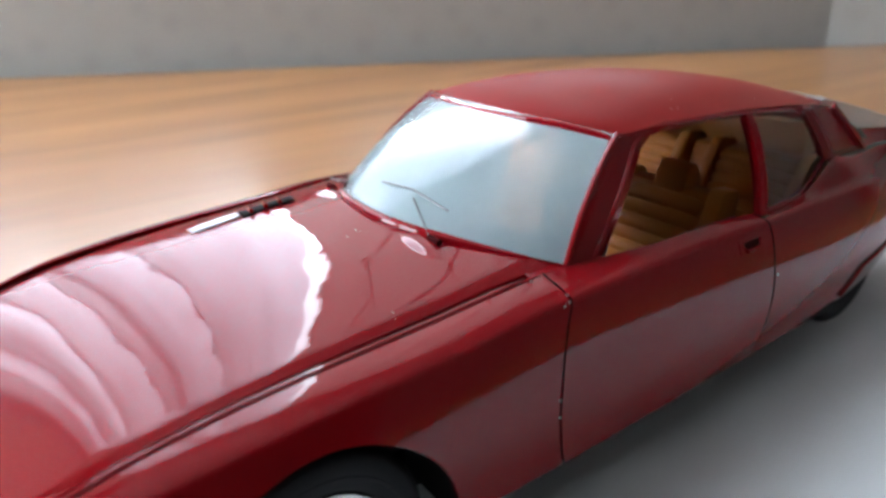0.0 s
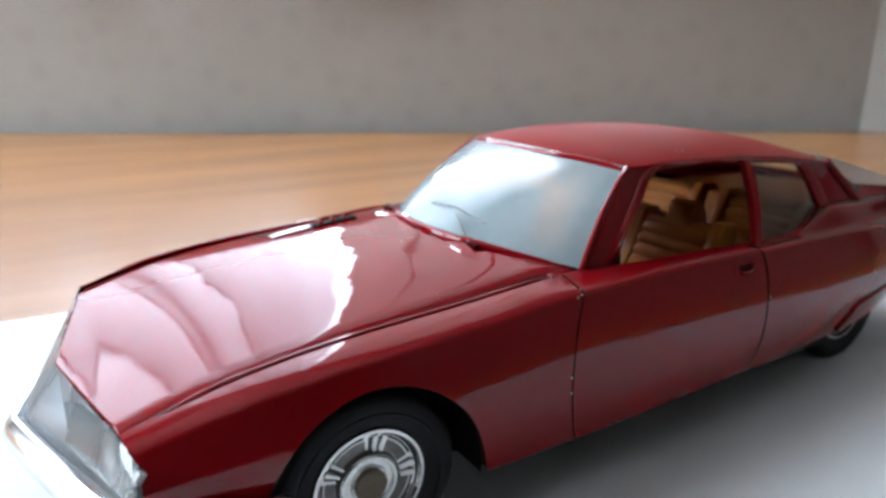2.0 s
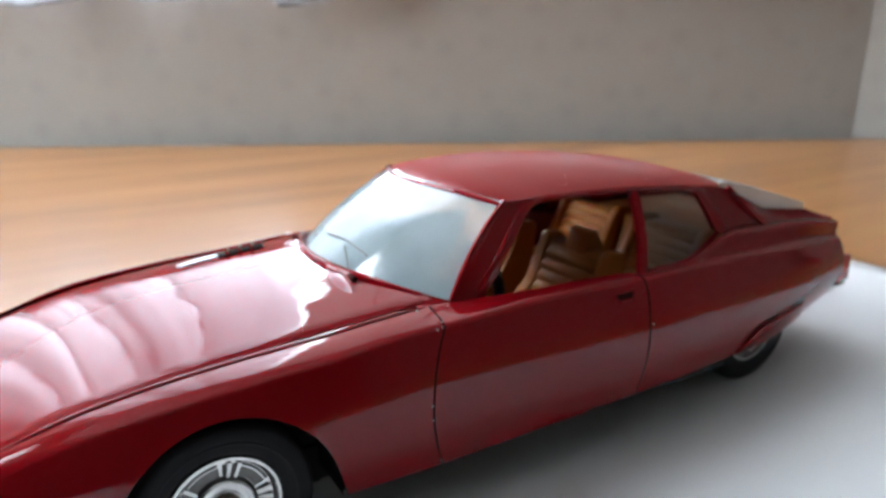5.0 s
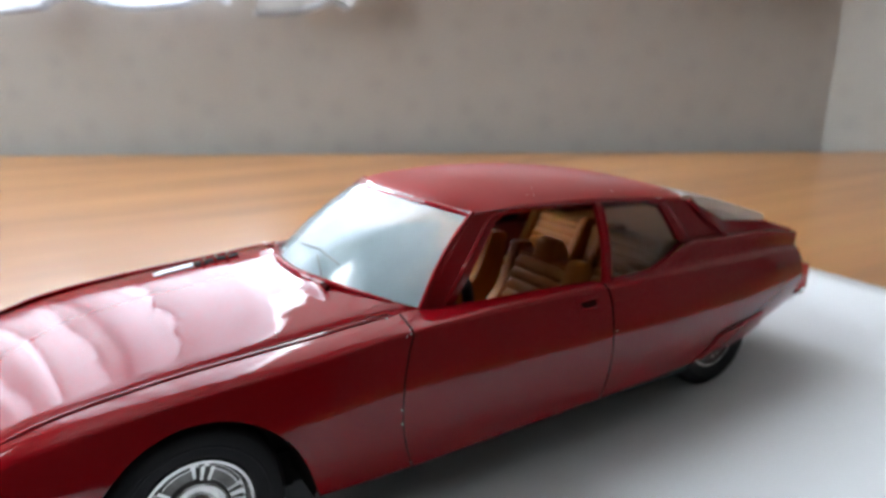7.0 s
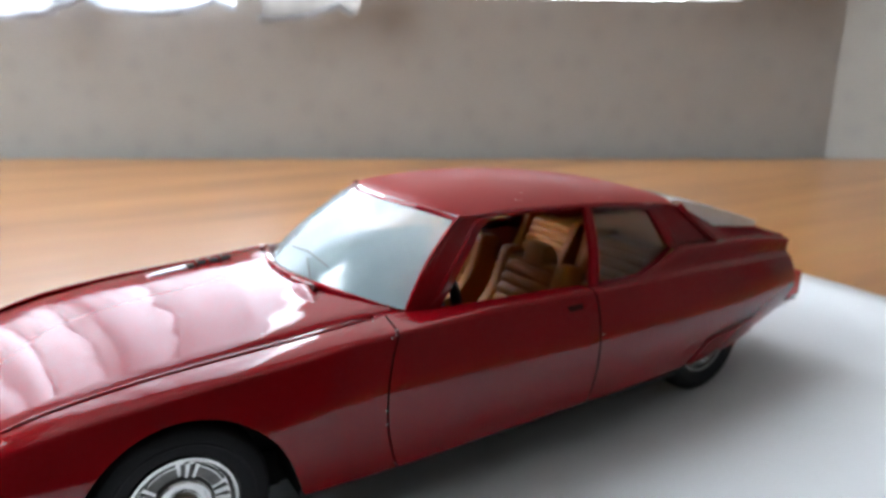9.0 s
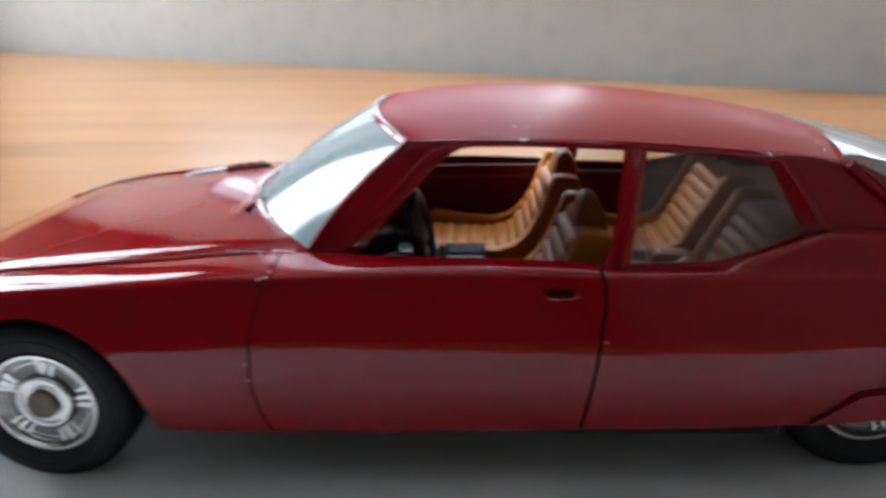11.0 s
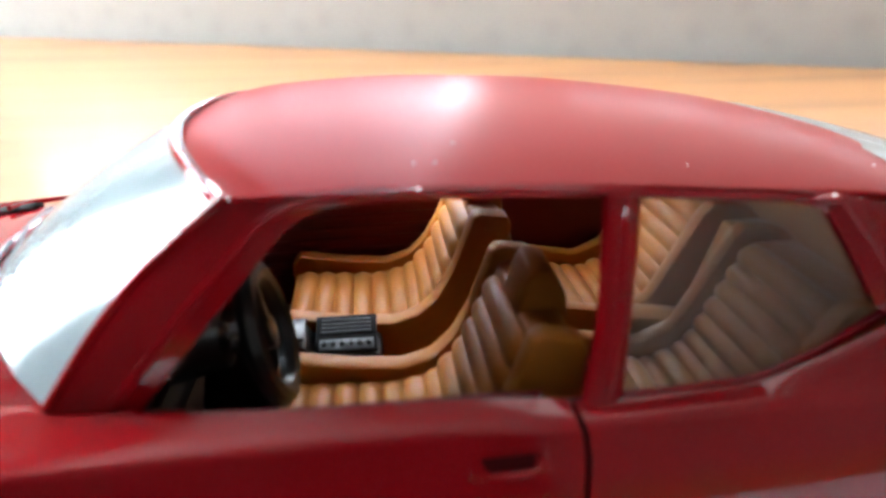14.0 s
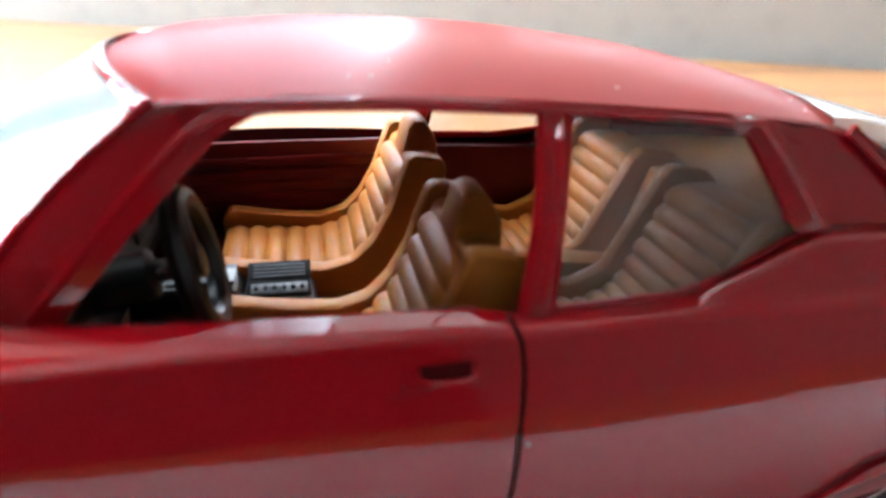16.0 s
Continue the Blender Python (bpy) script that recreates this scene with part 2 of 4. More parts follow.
# ---- building helpers (lengths of the full-size car, scaled by S) ----
def part(name, geo, mat, parent=None, label="", thick=0.0, off=-1.0, bevel=0.0, sharp=35.0, smooth=True, rim=None):
    """One mesh object from (verts, faces) or a bmesh."""
    me = bpy.data.meshes.new(name)
    if isinstance(geo, tuple):
        me.from_pydata([tuple(S * c for c in v) for v in geo[0]], [], geo[1])
    else:
        bmesh.ops.scale(geo, vec=(S, S, S), verts=geo.verts)
        geo.to_mesh(me)
        geo.free()
    me.materials.append(mat)
    me.polygons.foreach_set("use_smooth", [smooth] * len(me.polygons))
    if smooth:
        me.set_sharp_from_angle(angle=radians(sharp))
    me.update()
    ob = new(name, me)
    if parent is not None:
        ob.parent = parent
    if label:
        ob["label"] = label
    if thick:
        m = ob.modifiers.new("thickness", "SOLIDIFY")
        m.thickness, m.offset = thick * S, off
        if rim:
            me.materials.append(rim)
            m.material_offset_rim = 1
    if bevel or thick >= 0.02:
        m = ob.modifiers.new("edges", "BEVEL")
        m.width, m.segments, m.limit_method, m.angle_limit = (bevel or 0.006) * S, 2, "ANGLE", radians(50)
        m.harden_normals = True
    return ob


def grid(fn, us, vs, flip=False):
    verts = [tuple(fn(u, v)) for u in us for v in vs]
    n = len(vs)
    faces = []
    for i in range(len(us) - 1):
        for j in range(n - 1):
            q = (i * n + j, (i + 1) * n + j, (i + 1) * n + j + 1, i * n + j + 1)
            faces.append(q[::-1] if flip else q)
    return verts, faces


def mirrored(geo):
    return [(x, -y, z) for x, y, z in geo[0]], [f[::-1] for f in geo[1]]


def both(name, geo, mat, parent, label="", **kw):
    """A part on the car's left, and its mirror image on the right."""
    return part(name, geo, mat, parent, label, **kw), part(name, mirrored(geo), mat, parent, label, **kw)


def box(x0, x1, y0, y1, z0, z1, bevel=0.0, seg=2):
    bm = bmesh.new()
    bmesh.ops.create_cube(bm, size=1)
    bmesh.ops.scale(bm, vec=(x1 - x0, y1 - y0, z1 - z0), verts=bm.verts)
    bmesh.ops.translate(bm, vec=((x0 + x1) / 2, (y0 + y1) / 2, (z0 + z1) / 2), verts=bm.verts)
    if bevel:
        bmesh.ops.bevel(bm, geom=bm.edges[:], offset=bevel, segments=seg, affect="EDGES", profile=0.5)
    return bm


def prism(outline, y0, y1, bevel=0.0, seg=2):
    """A side outline in (x, z), drawn out from y0 to y1."""
    bm = bmesh.new()
    f = bm.faces.new([bm.verts.new((x, y0, z)) for x, z in outline])
    r = bmesh.ops.extrude_face_region(bm, geom=[f])
    bmesh.ops.translate(bm, vec=(0, y1 - y0, 0), verts=[v for v in r["geom"] if isinstance(v, bmesh.types.BMVert)])
    bmesh.ops.recalc_face_normals(bm, faces=bm.faces)
    if bevel:
        bmesh.ops.bevel(bm, geom=bm.edges[:], offset=bevel, segments=seg, affect="EDGES", profile=0.5, clamp_overlap=True)
    return bm


def rod(points, radius, n=8, caps=True):
    """A tube along points."""
    pts = [Vector(p) for p in points]
    verts, faces = [], []
    for i, p in enumerate(pts):
        d = (pts[min(i + 1, len(pts) - 1)] - pts[max(i - 1, 0)]).normalized()
        a = d.cross(Vector((0, 0, 1)) if abs(d.z) < 0.9 else Vector((1, 0, 0))).normalized()
        b = d.cross(a)
        r = radius[i] if isinstance(radius, (list, tuple)) else radius
        verts += [tuple(p + r * (math.cos(t) * a + math.sin(t) * b)) for t in (2 * math.pi * k / n for k in range(n))]
    for i in range(len(pts) - 1):
        faces += [(i * n + k, i * n + (k + 1) % n, (i + 1) * n + (k + 1) % n, (i + 1) * n + k) for k in range(n)]
    if caps:
        faces += [tuple(range(n))[::-1], tuple((len(pts) - 1) * n + k for k in range(n))]
    return verts, faces


def lathe(profile, centre, n=40, a0=0.0, a1=2 * math.pi):
    """A profile of (radius, offset along y) turned round the y axis through centre."""
    full = abs(a1 - a0 - 2 * math.pi) < 1e-6
    m = len(profile)
    steps = n if full else n + 1
    verts = [(centre[0] + r * math.cos(a), centre[1] + o, centre[2] + r * math.sin(a))
             for a in (a0 + (a1 - a0) * k / n for k in range(steps)) for r, o in profile]
    faces = []
    for k in range(n):
        i, j = k * m, ((k + 1) % steps) * m
        faces += [(i + q, i + q + 1, j + q + 1, j + q) for q in range(m - 1)]
    return verts, faces


def spline(xs, ys):
    """A smooth curve through the points (monotone cubic)."""
    xs, ys = np.array(xs, float), np.array(ys, float)
    d = np.diff(ys) / np.diff(xs)
    m = np.r_[d[0], [0 if a * b <= 0 else 2 * a * b / (a + b) for a, b in zip(d, d[1:])], d[-1]]

    def at(x):
        i = int(np.clip(np.searchsorted(xs, x) - 1, 0, len(xs) - 2))
        h = xs[i + 1] - xs[i]
        t = (x - xs[i]) / h
        if t < 0 or t > 1:
            return float(ys[i] + m[i] * (x - xs[i]) if t < 0 else ys[i + 1] + m[i + 1] * (x - xs[i + 1]))
        return float((2 * t**3 - 3 * t**2 + 1) * ys[i] + (t**3 - 2 * t**2 + t) * h * m[i]
                     + (3 * t**2 - 2 * t**3) * ys[i + 1] + (t**3 - t**2) * h * m[i + 1])
    return at


# ---- the room ----
def wall_piece(name, u0, u1, w0, w1, z0, z1, mat):
    verts = [tuple(room(u, w, z)) for z in (z0, z1) for u, w in ((u0, w0), (u1, w0), (u1, w1), (u0, w1))]
    faces = [(0, 1, 2, 3)[::-1], (4, 5, 6, 7), (0, 1, 5, 4), (1, 2, 6, 5), (2, 3, 7, 6), (3, 0, 4, 7)]
    bm = bmesh.new()
    vs = [bm.verts.new(v) for v in verts]
    for f in faces:
        bm.faces.new([vs[i] for i in f])
    bmesh.ops.recalc_face_normals(bm, faces=bm.faces)
    return tagged(part(name, bm, mat, smooth=False), kind="structure")


FLOOR_Z, CEIL_Z = -18.5, 44.0
# The window's right end is added, out of view, for the bonnet's reflection.
WIN_R, WIN_L, WIN_B, WIN_T = 8.5, -13.8, 3.2, 31.0
wall_piece("wall_back_below", -28, 35, -3, 0, FLOOR_Z, WIN_B, WALLPAPER)
wall_piece("wall_back_above", -28, 35, -3, 0, WIN_T, CEIL_Z, WALLPAPER)
wall_piece("wall_back_right", WIN_R, 35, -3, 0, WIN_B, WIN_T, WALLPAPER)
wall_piece("wall_back_left", -28, WIN_L, -3, 0, WIN_B, WIN_T, WALLPAPER)
SW0, SW1 = 3.5, 19.0
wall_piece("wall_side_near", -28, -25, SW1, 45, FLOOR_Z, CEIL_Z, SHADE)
wall_piece("wall_side_far", -28, -25, -3, SW0, FLOOR_Z, CEIL_Z, WALLPAPER)
wall_piece("wall_side_below", -28, -25, SW0, SW1, FLOOR_Z, 1.5, WALLPAPER)
wall_piece("wall_side_above", -28, -25, SW0, SW1, 37, CEIL_Z, WALLPAPER)
wall_piece("backdrop_back", -18, 14, -6.2, -6.0, -4, 40, SKY_BACK)
wall_piece("backdrop_side", -31.2, -31, SW0 - 5, SW1 + 5, -4, 43, SKY_SIDE)
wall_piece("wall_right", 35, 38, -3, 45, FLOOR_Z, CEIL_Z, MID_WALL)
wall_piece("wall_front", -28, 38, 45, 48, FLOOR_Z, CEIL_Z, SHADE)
wall_piece("floor", -28, 38, -3, 48, FLOOR_Z - 2, FLOOR_Z, FLOOR)
wall_piece("ceiling", -28, 38, -3, 48, CEIL_Z, CEIL_Z + 2, PLASTER)
bm = bmesh.new()
vs = [bm.verts.new(room(u, w, z)) for z in (FLOOR_Z, CEIL_Z) for u, w in ((10.75, 0.003), (24.6, 0.003), (24.6, 5.5))]
for f in ((0, 1, 2), (3, 4, 5), (0, 1, 4, 3), (1, 2, 5, 4), (2, 0, 3, 5)):
    bm.faces.new([vs[i] for i in f])
bmesh.ops.recalc_face_normals(bm, faces=bm.faces)
tagged(part("wall_angled", bm, WALLPAPER, smooth=False), kind="structure")


def window_frame(name, at, u0, u1, z0, z1, m):
    """A white window frame; at(u, depth, z) gives places."""
    holder = tagged(new(name), "white painted window frame with clear sky behind it", "window", kind="structure")

    def bar(kind, a0, a1, b0, b1, d0, d1):
        bm = bmesh.new()
        vs = [bm.verts.new(at(a, d, b)) for d in (d0, d1) for a, b in ((a0, b0), (a1, b0), (a1, b1), (a0, b1))]
        for f in ((0, 1, 2, 3), (4, 5, 6, 7), (0, 1, 5, 4), (1, 2, 6, 5), (2, 3, 7, 6), (3, 0, 4, 7)):
            bm.faces.new([vs[i] for i in f])
        bmesh.ops.recalc_face_normals(bm, faces=bm.faces)
        part(kind, bm, WHITE, holder, smooth=False)
    t = 1.1
    bar("frame_stile", u0, u0 + t, z0, z1, -2.2, -1.0)
    bar("frame_stile", u1 - 0.05, u1, z0, z1, -2.2, -1.0)
    bar("frame_rail", u0 + t, u1 - 0.05, z0, z0 + 0.05, -2.2, -1.0)
    bar("frame_rail", u0 + t, u1 - 0.05, z1 - t, z1, -2.2, -1.0)
    bar("mullion", m - 0.6, m + 0.6, z0 + 0.05, z1 - t, -2.1, -1.1)
    return holder


window_frame("window_1", lambda a, d, b: tuple(room(a, d, b)), WIN_L, WIN_R, WIN_B, WIN_T, -7.475)
window_frame("window_2", lambda a, d, b: tuple(room(-25 + d, a, b)), SW0, SW1, 1.5, 37, (SW0 + SW1) / 2)


def curtain(u0, u1, w, top, hem, scallop, width, phase, cloth_mat):
    """A net curtain with pleats, a scalloped hem and wavy side edges."""
    def edge(u, z):
        return u + 0.22 * abs(math.sin(z * 0.95 + u)) + 0.10 * abs(math.sin(z * 3.3 + u)) + 0.04 * math.sin(z * 9.1)

    def place(a, v):
        u = u0 + (u1 - u0) * a
        low = hem + scallop * (1 - abs(math.sin(math.pi * (u - phase) / width)) ** 0.8)
        z = low + (top - low) * v
        u = edge(u0, z) + (edge(u1, z) - edge(u0, z)) * a
        return room(u, w + 0.12 * math.sin(u * 3.1 + 0.4 * math.sin(z)) + 0.05 * math.sin(u * 7.7), z)
    n = int((u1 - u0) * 12)
    cloth = part("lace_curtain", grid(place, np.linspace(0, 1, n), np.linspace(0, 1, 110) ** 1.2), cloth_mat)
    part("hem_cord", rod([place(a, 0) + Vector((0, 0, 0.03)) for a in np.linspace(0, 1, n)], 0.055, 6), LACE, cloth, "thick crocheted edge")
    return tagged(cloth, "white net curtain with a scalloped lace hem at the window", "curtain", "curtains at the window")


for k, (left, right) in enumerate(((-1.42, 0.6), (-5.25, -1.85), (-7.85, -5.15), (-9.85, -7.75), (-11.85, -9.75), (-13.9, -11.75))):
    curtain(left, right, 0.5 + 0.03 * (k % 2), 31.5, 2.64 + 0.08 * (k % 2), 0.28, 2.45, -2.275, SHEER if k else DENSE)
# Unseen panels added to lift the bonnet's reflection beside the bare strip.
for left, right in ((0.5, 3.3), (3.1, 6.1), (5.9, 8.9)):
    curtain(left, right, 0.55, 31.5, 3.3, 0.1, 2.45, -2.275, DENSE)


def table():
    holder = tagged(new("table"), "warm brown lacquered wooden table with a glossy top", "table")
    bm = bmesh.new()
    u0, u1, w0, w1 = -24.6, 26, 0.36, 14.6
    vs = [bm.verts.new(room(u, w, z)) for z in (-0.75, 0) for u, w in ((u0, w0), (u1, w0), (u1, w1), (u0, w1))]
    for f in ((0, 1, 2, 3), (4, 5, 6, 7), (0, 1, 5, 4), (1, 2, 6, 5), (2, 3, 7, 6), (3, 0, 4, 7)):
        bm.faces.new([vs[i] for i in f])
    bmesh.ops.recalc_face_normals(bm, faces=bm.faces)
    bmesh.ops.bevel(bm, geom=bm.edges[:], offset=0.08, segments=2, affect="EDGES")
    part("tabletop", bm, WOOD, holder)
    for u in (u0 + 1.5, u1 - 1.5):
        for w in (w0 + 1.5, w1 - 1.5):
            p = room(u, w, 0)
            part("leg", box(p.x - 0.7, p.x + 0.7, p.y - 0.7, p.y + 0.7, FLOOR_Z, -0.75, 0.08), WOOD, holder)


table()


def paper_sheet():
    a = radians(-2.5)
    def place(u, v):
        x, y = -3.18 + 7.42 * u, -3.02 + 5.14 * v
        lift = 0.006 + 0.004 * math.sin(3 * u + 2 * v)
        return (x * math.cos(a) - y * math.sin(a) + 0.02, x * math.sin(a) + y * math.cos(a), lift)
    sheet = part("paper_sheet", grid(place, np.linspace(0, 1, 30), np.linspace(0, 1, 22)), PAPER, thick=0.004, off=-1)
    tagged(sheet, "plain white sheet of paper lying flat on the table", "paper")


paper_sheet()

# ---- the model car: curves along its length, front at -x, left at -y ----
X = (-2.12, -1.8, -1.45, -1.0, -0.6, 0.0, 0.5, 1.0, 1.5, 2.0, 2.4)
y_max = spline(X, (0.815, 0.865, 0.888, 0.888, 0.882, 0.876, 0.868, 0.84, 0.785, 0.70, 0.615))
y_sill = spline(X, (0.80, 0.845, 0.862, 0.864, 0.86, 0.852, 0.842, 0.812, 0.75, 0.655, 0.575))
z_sill = spline(X, (0.40, 0.36, 0.25, 0.245, 0.24, 0.25, 0.26, 0.258, 0.26, 0.31, 0.36))
z_sh = spline(X, (0.595, 0.675, 0.722, 0.76, 0.79, 0.798, 0.785, 0.772, 0.74, 0.705, 0.665))
y_sh = spline(X, (0.785, 0.822, 0.836, 0.838, 0.832, 0.815, 0.80, 0.768, 0.723, 0.645, 0.578))
z_top = spline((-2.12, -1.8, -1.45, -1.0, -0.6, 0.0, 0.42, 0.55, 0.85, 1.0, 1.12, 1.26, 1.6, 2.0, 2.4),
               (0.650, 0.737, 0.782, 0.815, 0.846, 0.845, 0.832, 0.812, 0.81, 0.838, 0.872, 0.900, 0.877, 0.853, 0.79))
y_top = spline((-2.12, -1.8, -1.45, -1.0, -0.6, 0.0, 0.5, 0.85, 1.0, 1.26, 1.6, 2.0, 2.4),
               (0.69, 0.688, 0.684, 0.682, 0.685, 0.735, 0.735, 0.712, 0.685, 0.63, 0.585, 0.562, 0.52))


def ease(x, a, b):
    t = min(1.0, max(0.0, (x - a) / (b - a)))
    return t * t * (3 - 2 * t)


def softened(corners, n, radius=1.0):
    """n places along a line of corners, with each corner cut round within radius of it."""
    c = [np.array(p, float) for p in corners]
    p = [c[0]]
    for a, b, d in zip(c, c[1:], c[2:]):
        for e in (a, d):
            far = np.linalg.norm(e - b)
            p.append(b + (e - b) * min(0.45, radius / far))
    p = np.array(p + [c[-1]])
    for _ in range(2):
        q = [p[0]]
        for a, b in zip(p, p[1:]):
            q += [0.75 * a + 0.25 * b, 0.25 * a + 0.75 * b]
        p = np.array(q + [p[-1]])
    d = np.r_[0, np.cumsum(np.hypot(*np.diff(p, axis=0).T))]
    t = np.linspace(0, d[-1], n)
    return np.stack([np.interp(t, d, p[:, 0]), np.interp(t, d, p[:, 1])], 1)


def shoulder(x, low, top):
    """The section over the flank: rounded on the wings, a ledge with a crest on the doors, a crest under a steeper face behind them."""
    (yh, zh), (yt, zt) = low, top
    wing = softened([(yh, zh), (yh - 0.022, zt - 0.012), (yt, zt)], 31)
    ledge = softened([(yh, zh), (yh - 0.008, zh + 0.024), (yt + 0.012, zt - 0.004), (yt, zt)], 31, 0.013)
    rise = zt - zh
    face = softened([(yh, zh), (yh - 0.008, zh + 0.13 * rise), (yh - 0.044, zh + 0.27 * rise), (yt + 0.034, zt - 0.06 * rise), (yt, zt)], 31, 0.014)
    a, b = ease(x, -0.85, -0.5), ease(x, 0.84, 1.22)
    p = (wing * (1 - a) + ledge * a) * (1 - b) + face * b
    return [tuple(v) for v in p[1:]]


def section(x):
    """The flank's section at x, from the sill to the inner edge of the shoulder, as dense (y, z) rows."""
    zs, zm, zh = z_sill(x), 0.53, z_sh(x)
    ys, ym, yh = y_sill(x), y_max(x), y_sh(x)
    out = []
    for k in range(21):
        z = zs + (zh - zs) * k / 20
        a = (z - zm) * (z - zh) / ((zs - zm) * (zs - zh))
        b = (z - zs) * (z - zh) / ((zm - zs) * (zm - zh))
        c = (z - zs) * (z - zm) / ((zh - zs) * (zh - zm))
        out.append((a * ys + b * ym + c * yh, z))
    out += shoulder(x, (yh, zh), (y_top(x), z_top(x)))
    return np.array(out)


SECTION_X = np.linspace(-2.3, 2.5, 481)
SECTIONS = np.array([section(x) for x in SECTION_X])


def profile(x):
    t = min(479.999, max(0.0, (x + 2.3) * 100))
    k = int(t)
    return SECTIONS[k] + (SECTIONS[k + 1] - SECTIONS[k]) * (t - k)


def flank(x, v, proud=0.0):
    p = profile(x)
    s = np.linspace(0, 1, len(p))
    return (x, -float(np.interp(v, s, p[:, 0])) - proud, float(np.interp(v, s, p[:, 1])))


def v_of(x, z):
    p = profile(x)
    return float(np.interp(z, p[:, 1], np.linspace(0, 1, len(p))))


def flank_at(x, z, proud=0.0):
    return flank(x, v_of(x, z), proud)


ARCH = (-1.43, 0.285, 0.382)


def arch(x):
    d = ARCH[2] ** 2 - (x - ARCH[0]) ** 2
    return ARCH[1] + math.sqrt(d) if d > 0 else -1.0


# door edges, as x at a height
front_cut = spline((0.23, 0.32, 0.475, 0.6, 0.73, 0.81, 0.86), (-0.612, -0.645, -0.668, -0.657, -0.622, -0.585, -0.575))
rear_cut = spline((0.26, 0.44, 0.625, 0.765, 0.83, 0.86), (0.434, 0.463, 0.485, 0.497, 0.478, 0.46))
GAP = 0.004


def panel(x_left, x_right, low, columns, rows=np.r_[np.linspace(0, 0.37, 14), np.linspace(0.4, 1, 31)], top=1.0):
    """A piece of the flank between two cuts (x at a height) and above low(x)."""
    def place(a, b):
        z = 0.40
        for _ in range(3):
            x = x_left(z) + (x_right(z) - x_left(z)) * a
            z = max(low(x), z_sill(x))
        v0 = v_of(x, z)
        for _ in range(4):
            x = x_left(z) + (x_right(z) - x_left(z)) * a
            p = flank(x, v0 + (top - v0) * b)
            z = p[2]
        return p
    return grid(place, columns, rows, flip=True)


car = tagged(new("model_car"), "red enamelled die-cast model of a long fastback coupe with tan seats", "model car")
# front wings, with the wheel arch cut away
cols = sorted(set(np.round(np.r_[np.linspace(0, 1, 40), [(ARCH[0] + s * ARCH[2] * c + 2.12) / 1.47 for s in (-1, 1) for c in (0.8, 0.9, 0.96, 0.99, 1.012)]], 5)))
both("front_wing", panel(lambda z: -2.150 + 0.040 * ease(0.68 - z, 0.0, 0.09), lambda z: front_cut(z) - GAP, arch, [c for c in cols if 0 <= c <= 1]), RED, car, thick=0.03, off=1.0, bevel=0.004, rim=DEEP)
doors = both("door", panel(lambda z: front_cut(z) + GAP, lambda z: rear_cut(z) - GAP, lambda x: -1, np.linspace(0, 1, 30)), RED, car,
             "closed red door with a window opening and no glass", thick=0.05, off=1.0, bevel=0.005, rim=DEEP)
both("door_shut", grid(lambda a, b: flank_at(front_cut(z := 0.26 + 0.55 * a) + 0.03 * (b - 0.5), z, -0.018), np.linspace(0, 1, 30), (0, 0.5, 1), flip=True), RED, car)
both("rear_quarter", panel(lambda z: rear_cut(z) + 1.7 * GAP, lambda z: 2.40 + 0.02 * math.sin(z * 5), lambda x: -1, np.linspace(0, 1, 46)), RED, car, thick=0.035, off=1.0, rim=DEEP)


# ---- bonnet ----
def bonnet_z(x, y):
    k = np.clip((x + 2.15) / 1.1, 0, 1)
    return z_top(max(x, -2.3)) + 0.085 * k * (1 - (abs(y) / 0.69) ** 2.4) - 0.006


def screen_base(y):
    x = -0.80 + 0.33 * (abs(y) / 0.67) ** 2.3
    return x, bonnet_z(min(x, -0.5), y)


def bonnet(a, b):
    s = 2 * b - 1
    x0 = -2.268 + 0.128 * abs(s) ** 1.05
    x1 = screen_base(s * 0.67)[0] - 0.012
    x = x0 + (x1 - x0) * a
    y = s * (y_top(max(x, -2.12)) - 0.030)
    return (x, y, bonnet_z(x, y) - 0.010 * ease(abs(s), 0.955, 1.0))


hood = part("hood", grid(bonnet, np.linspace(0, 1, 60), np.linspace(0, 1, 41)), RED, car, "red bonnet with raised louvres beside the centre", thick=0.03, off=-1)
both("hood_gutter", grid(lambda a, b: ((x := -2.12 + 1.55 * a), -(y_top(x) - 0.045 + 0.06 * b), z_top(x) - 0.017), np.linspace(0, 1, 30), (0, 1)), TRIM_RED, car)
both("wing_bead", rod([(x, -(y_top(x) + 0.006), z_top(x) - 0.003) for x in np.linspace(-2.06, -0.60, 40)], [0.011 * min(1.0, 0.3 + 0.2 * min(k, 39 - k)) for k in range(40)], 10), RED, car)
both("scuttle", grid(lambda a, b: (lambda x: (x, -(0.55 + (y_top(x) - 0.004 - 0.55) * b), bonnet_z(-0.55, 0.68) - 0.006 + 0.006 * b))(-0.62 + 0.3 * a), np.linspace(0, 1, 8), np.linspace(0, 1, 5), flip=True), RED, car, thick=0.03, off=-1)


def vent(side, x0, x1, mat, y0, y1, name):
    geo = grid(lambda a, b: ((x := x0 + (x1 - x0) * a), (y := side * (y0 + (y1 - y0) * b)), bonnet_z(x, y) + 0.006 + 0.010 * math.sin(math.pi * b) * min(1, 6 * a)),
               np.linspace(0, 1, 10), np.linspace(0, 1, 7), flip=side < 0)
    return part(name, geo, mat, hood, thick=0.012, off=-1)


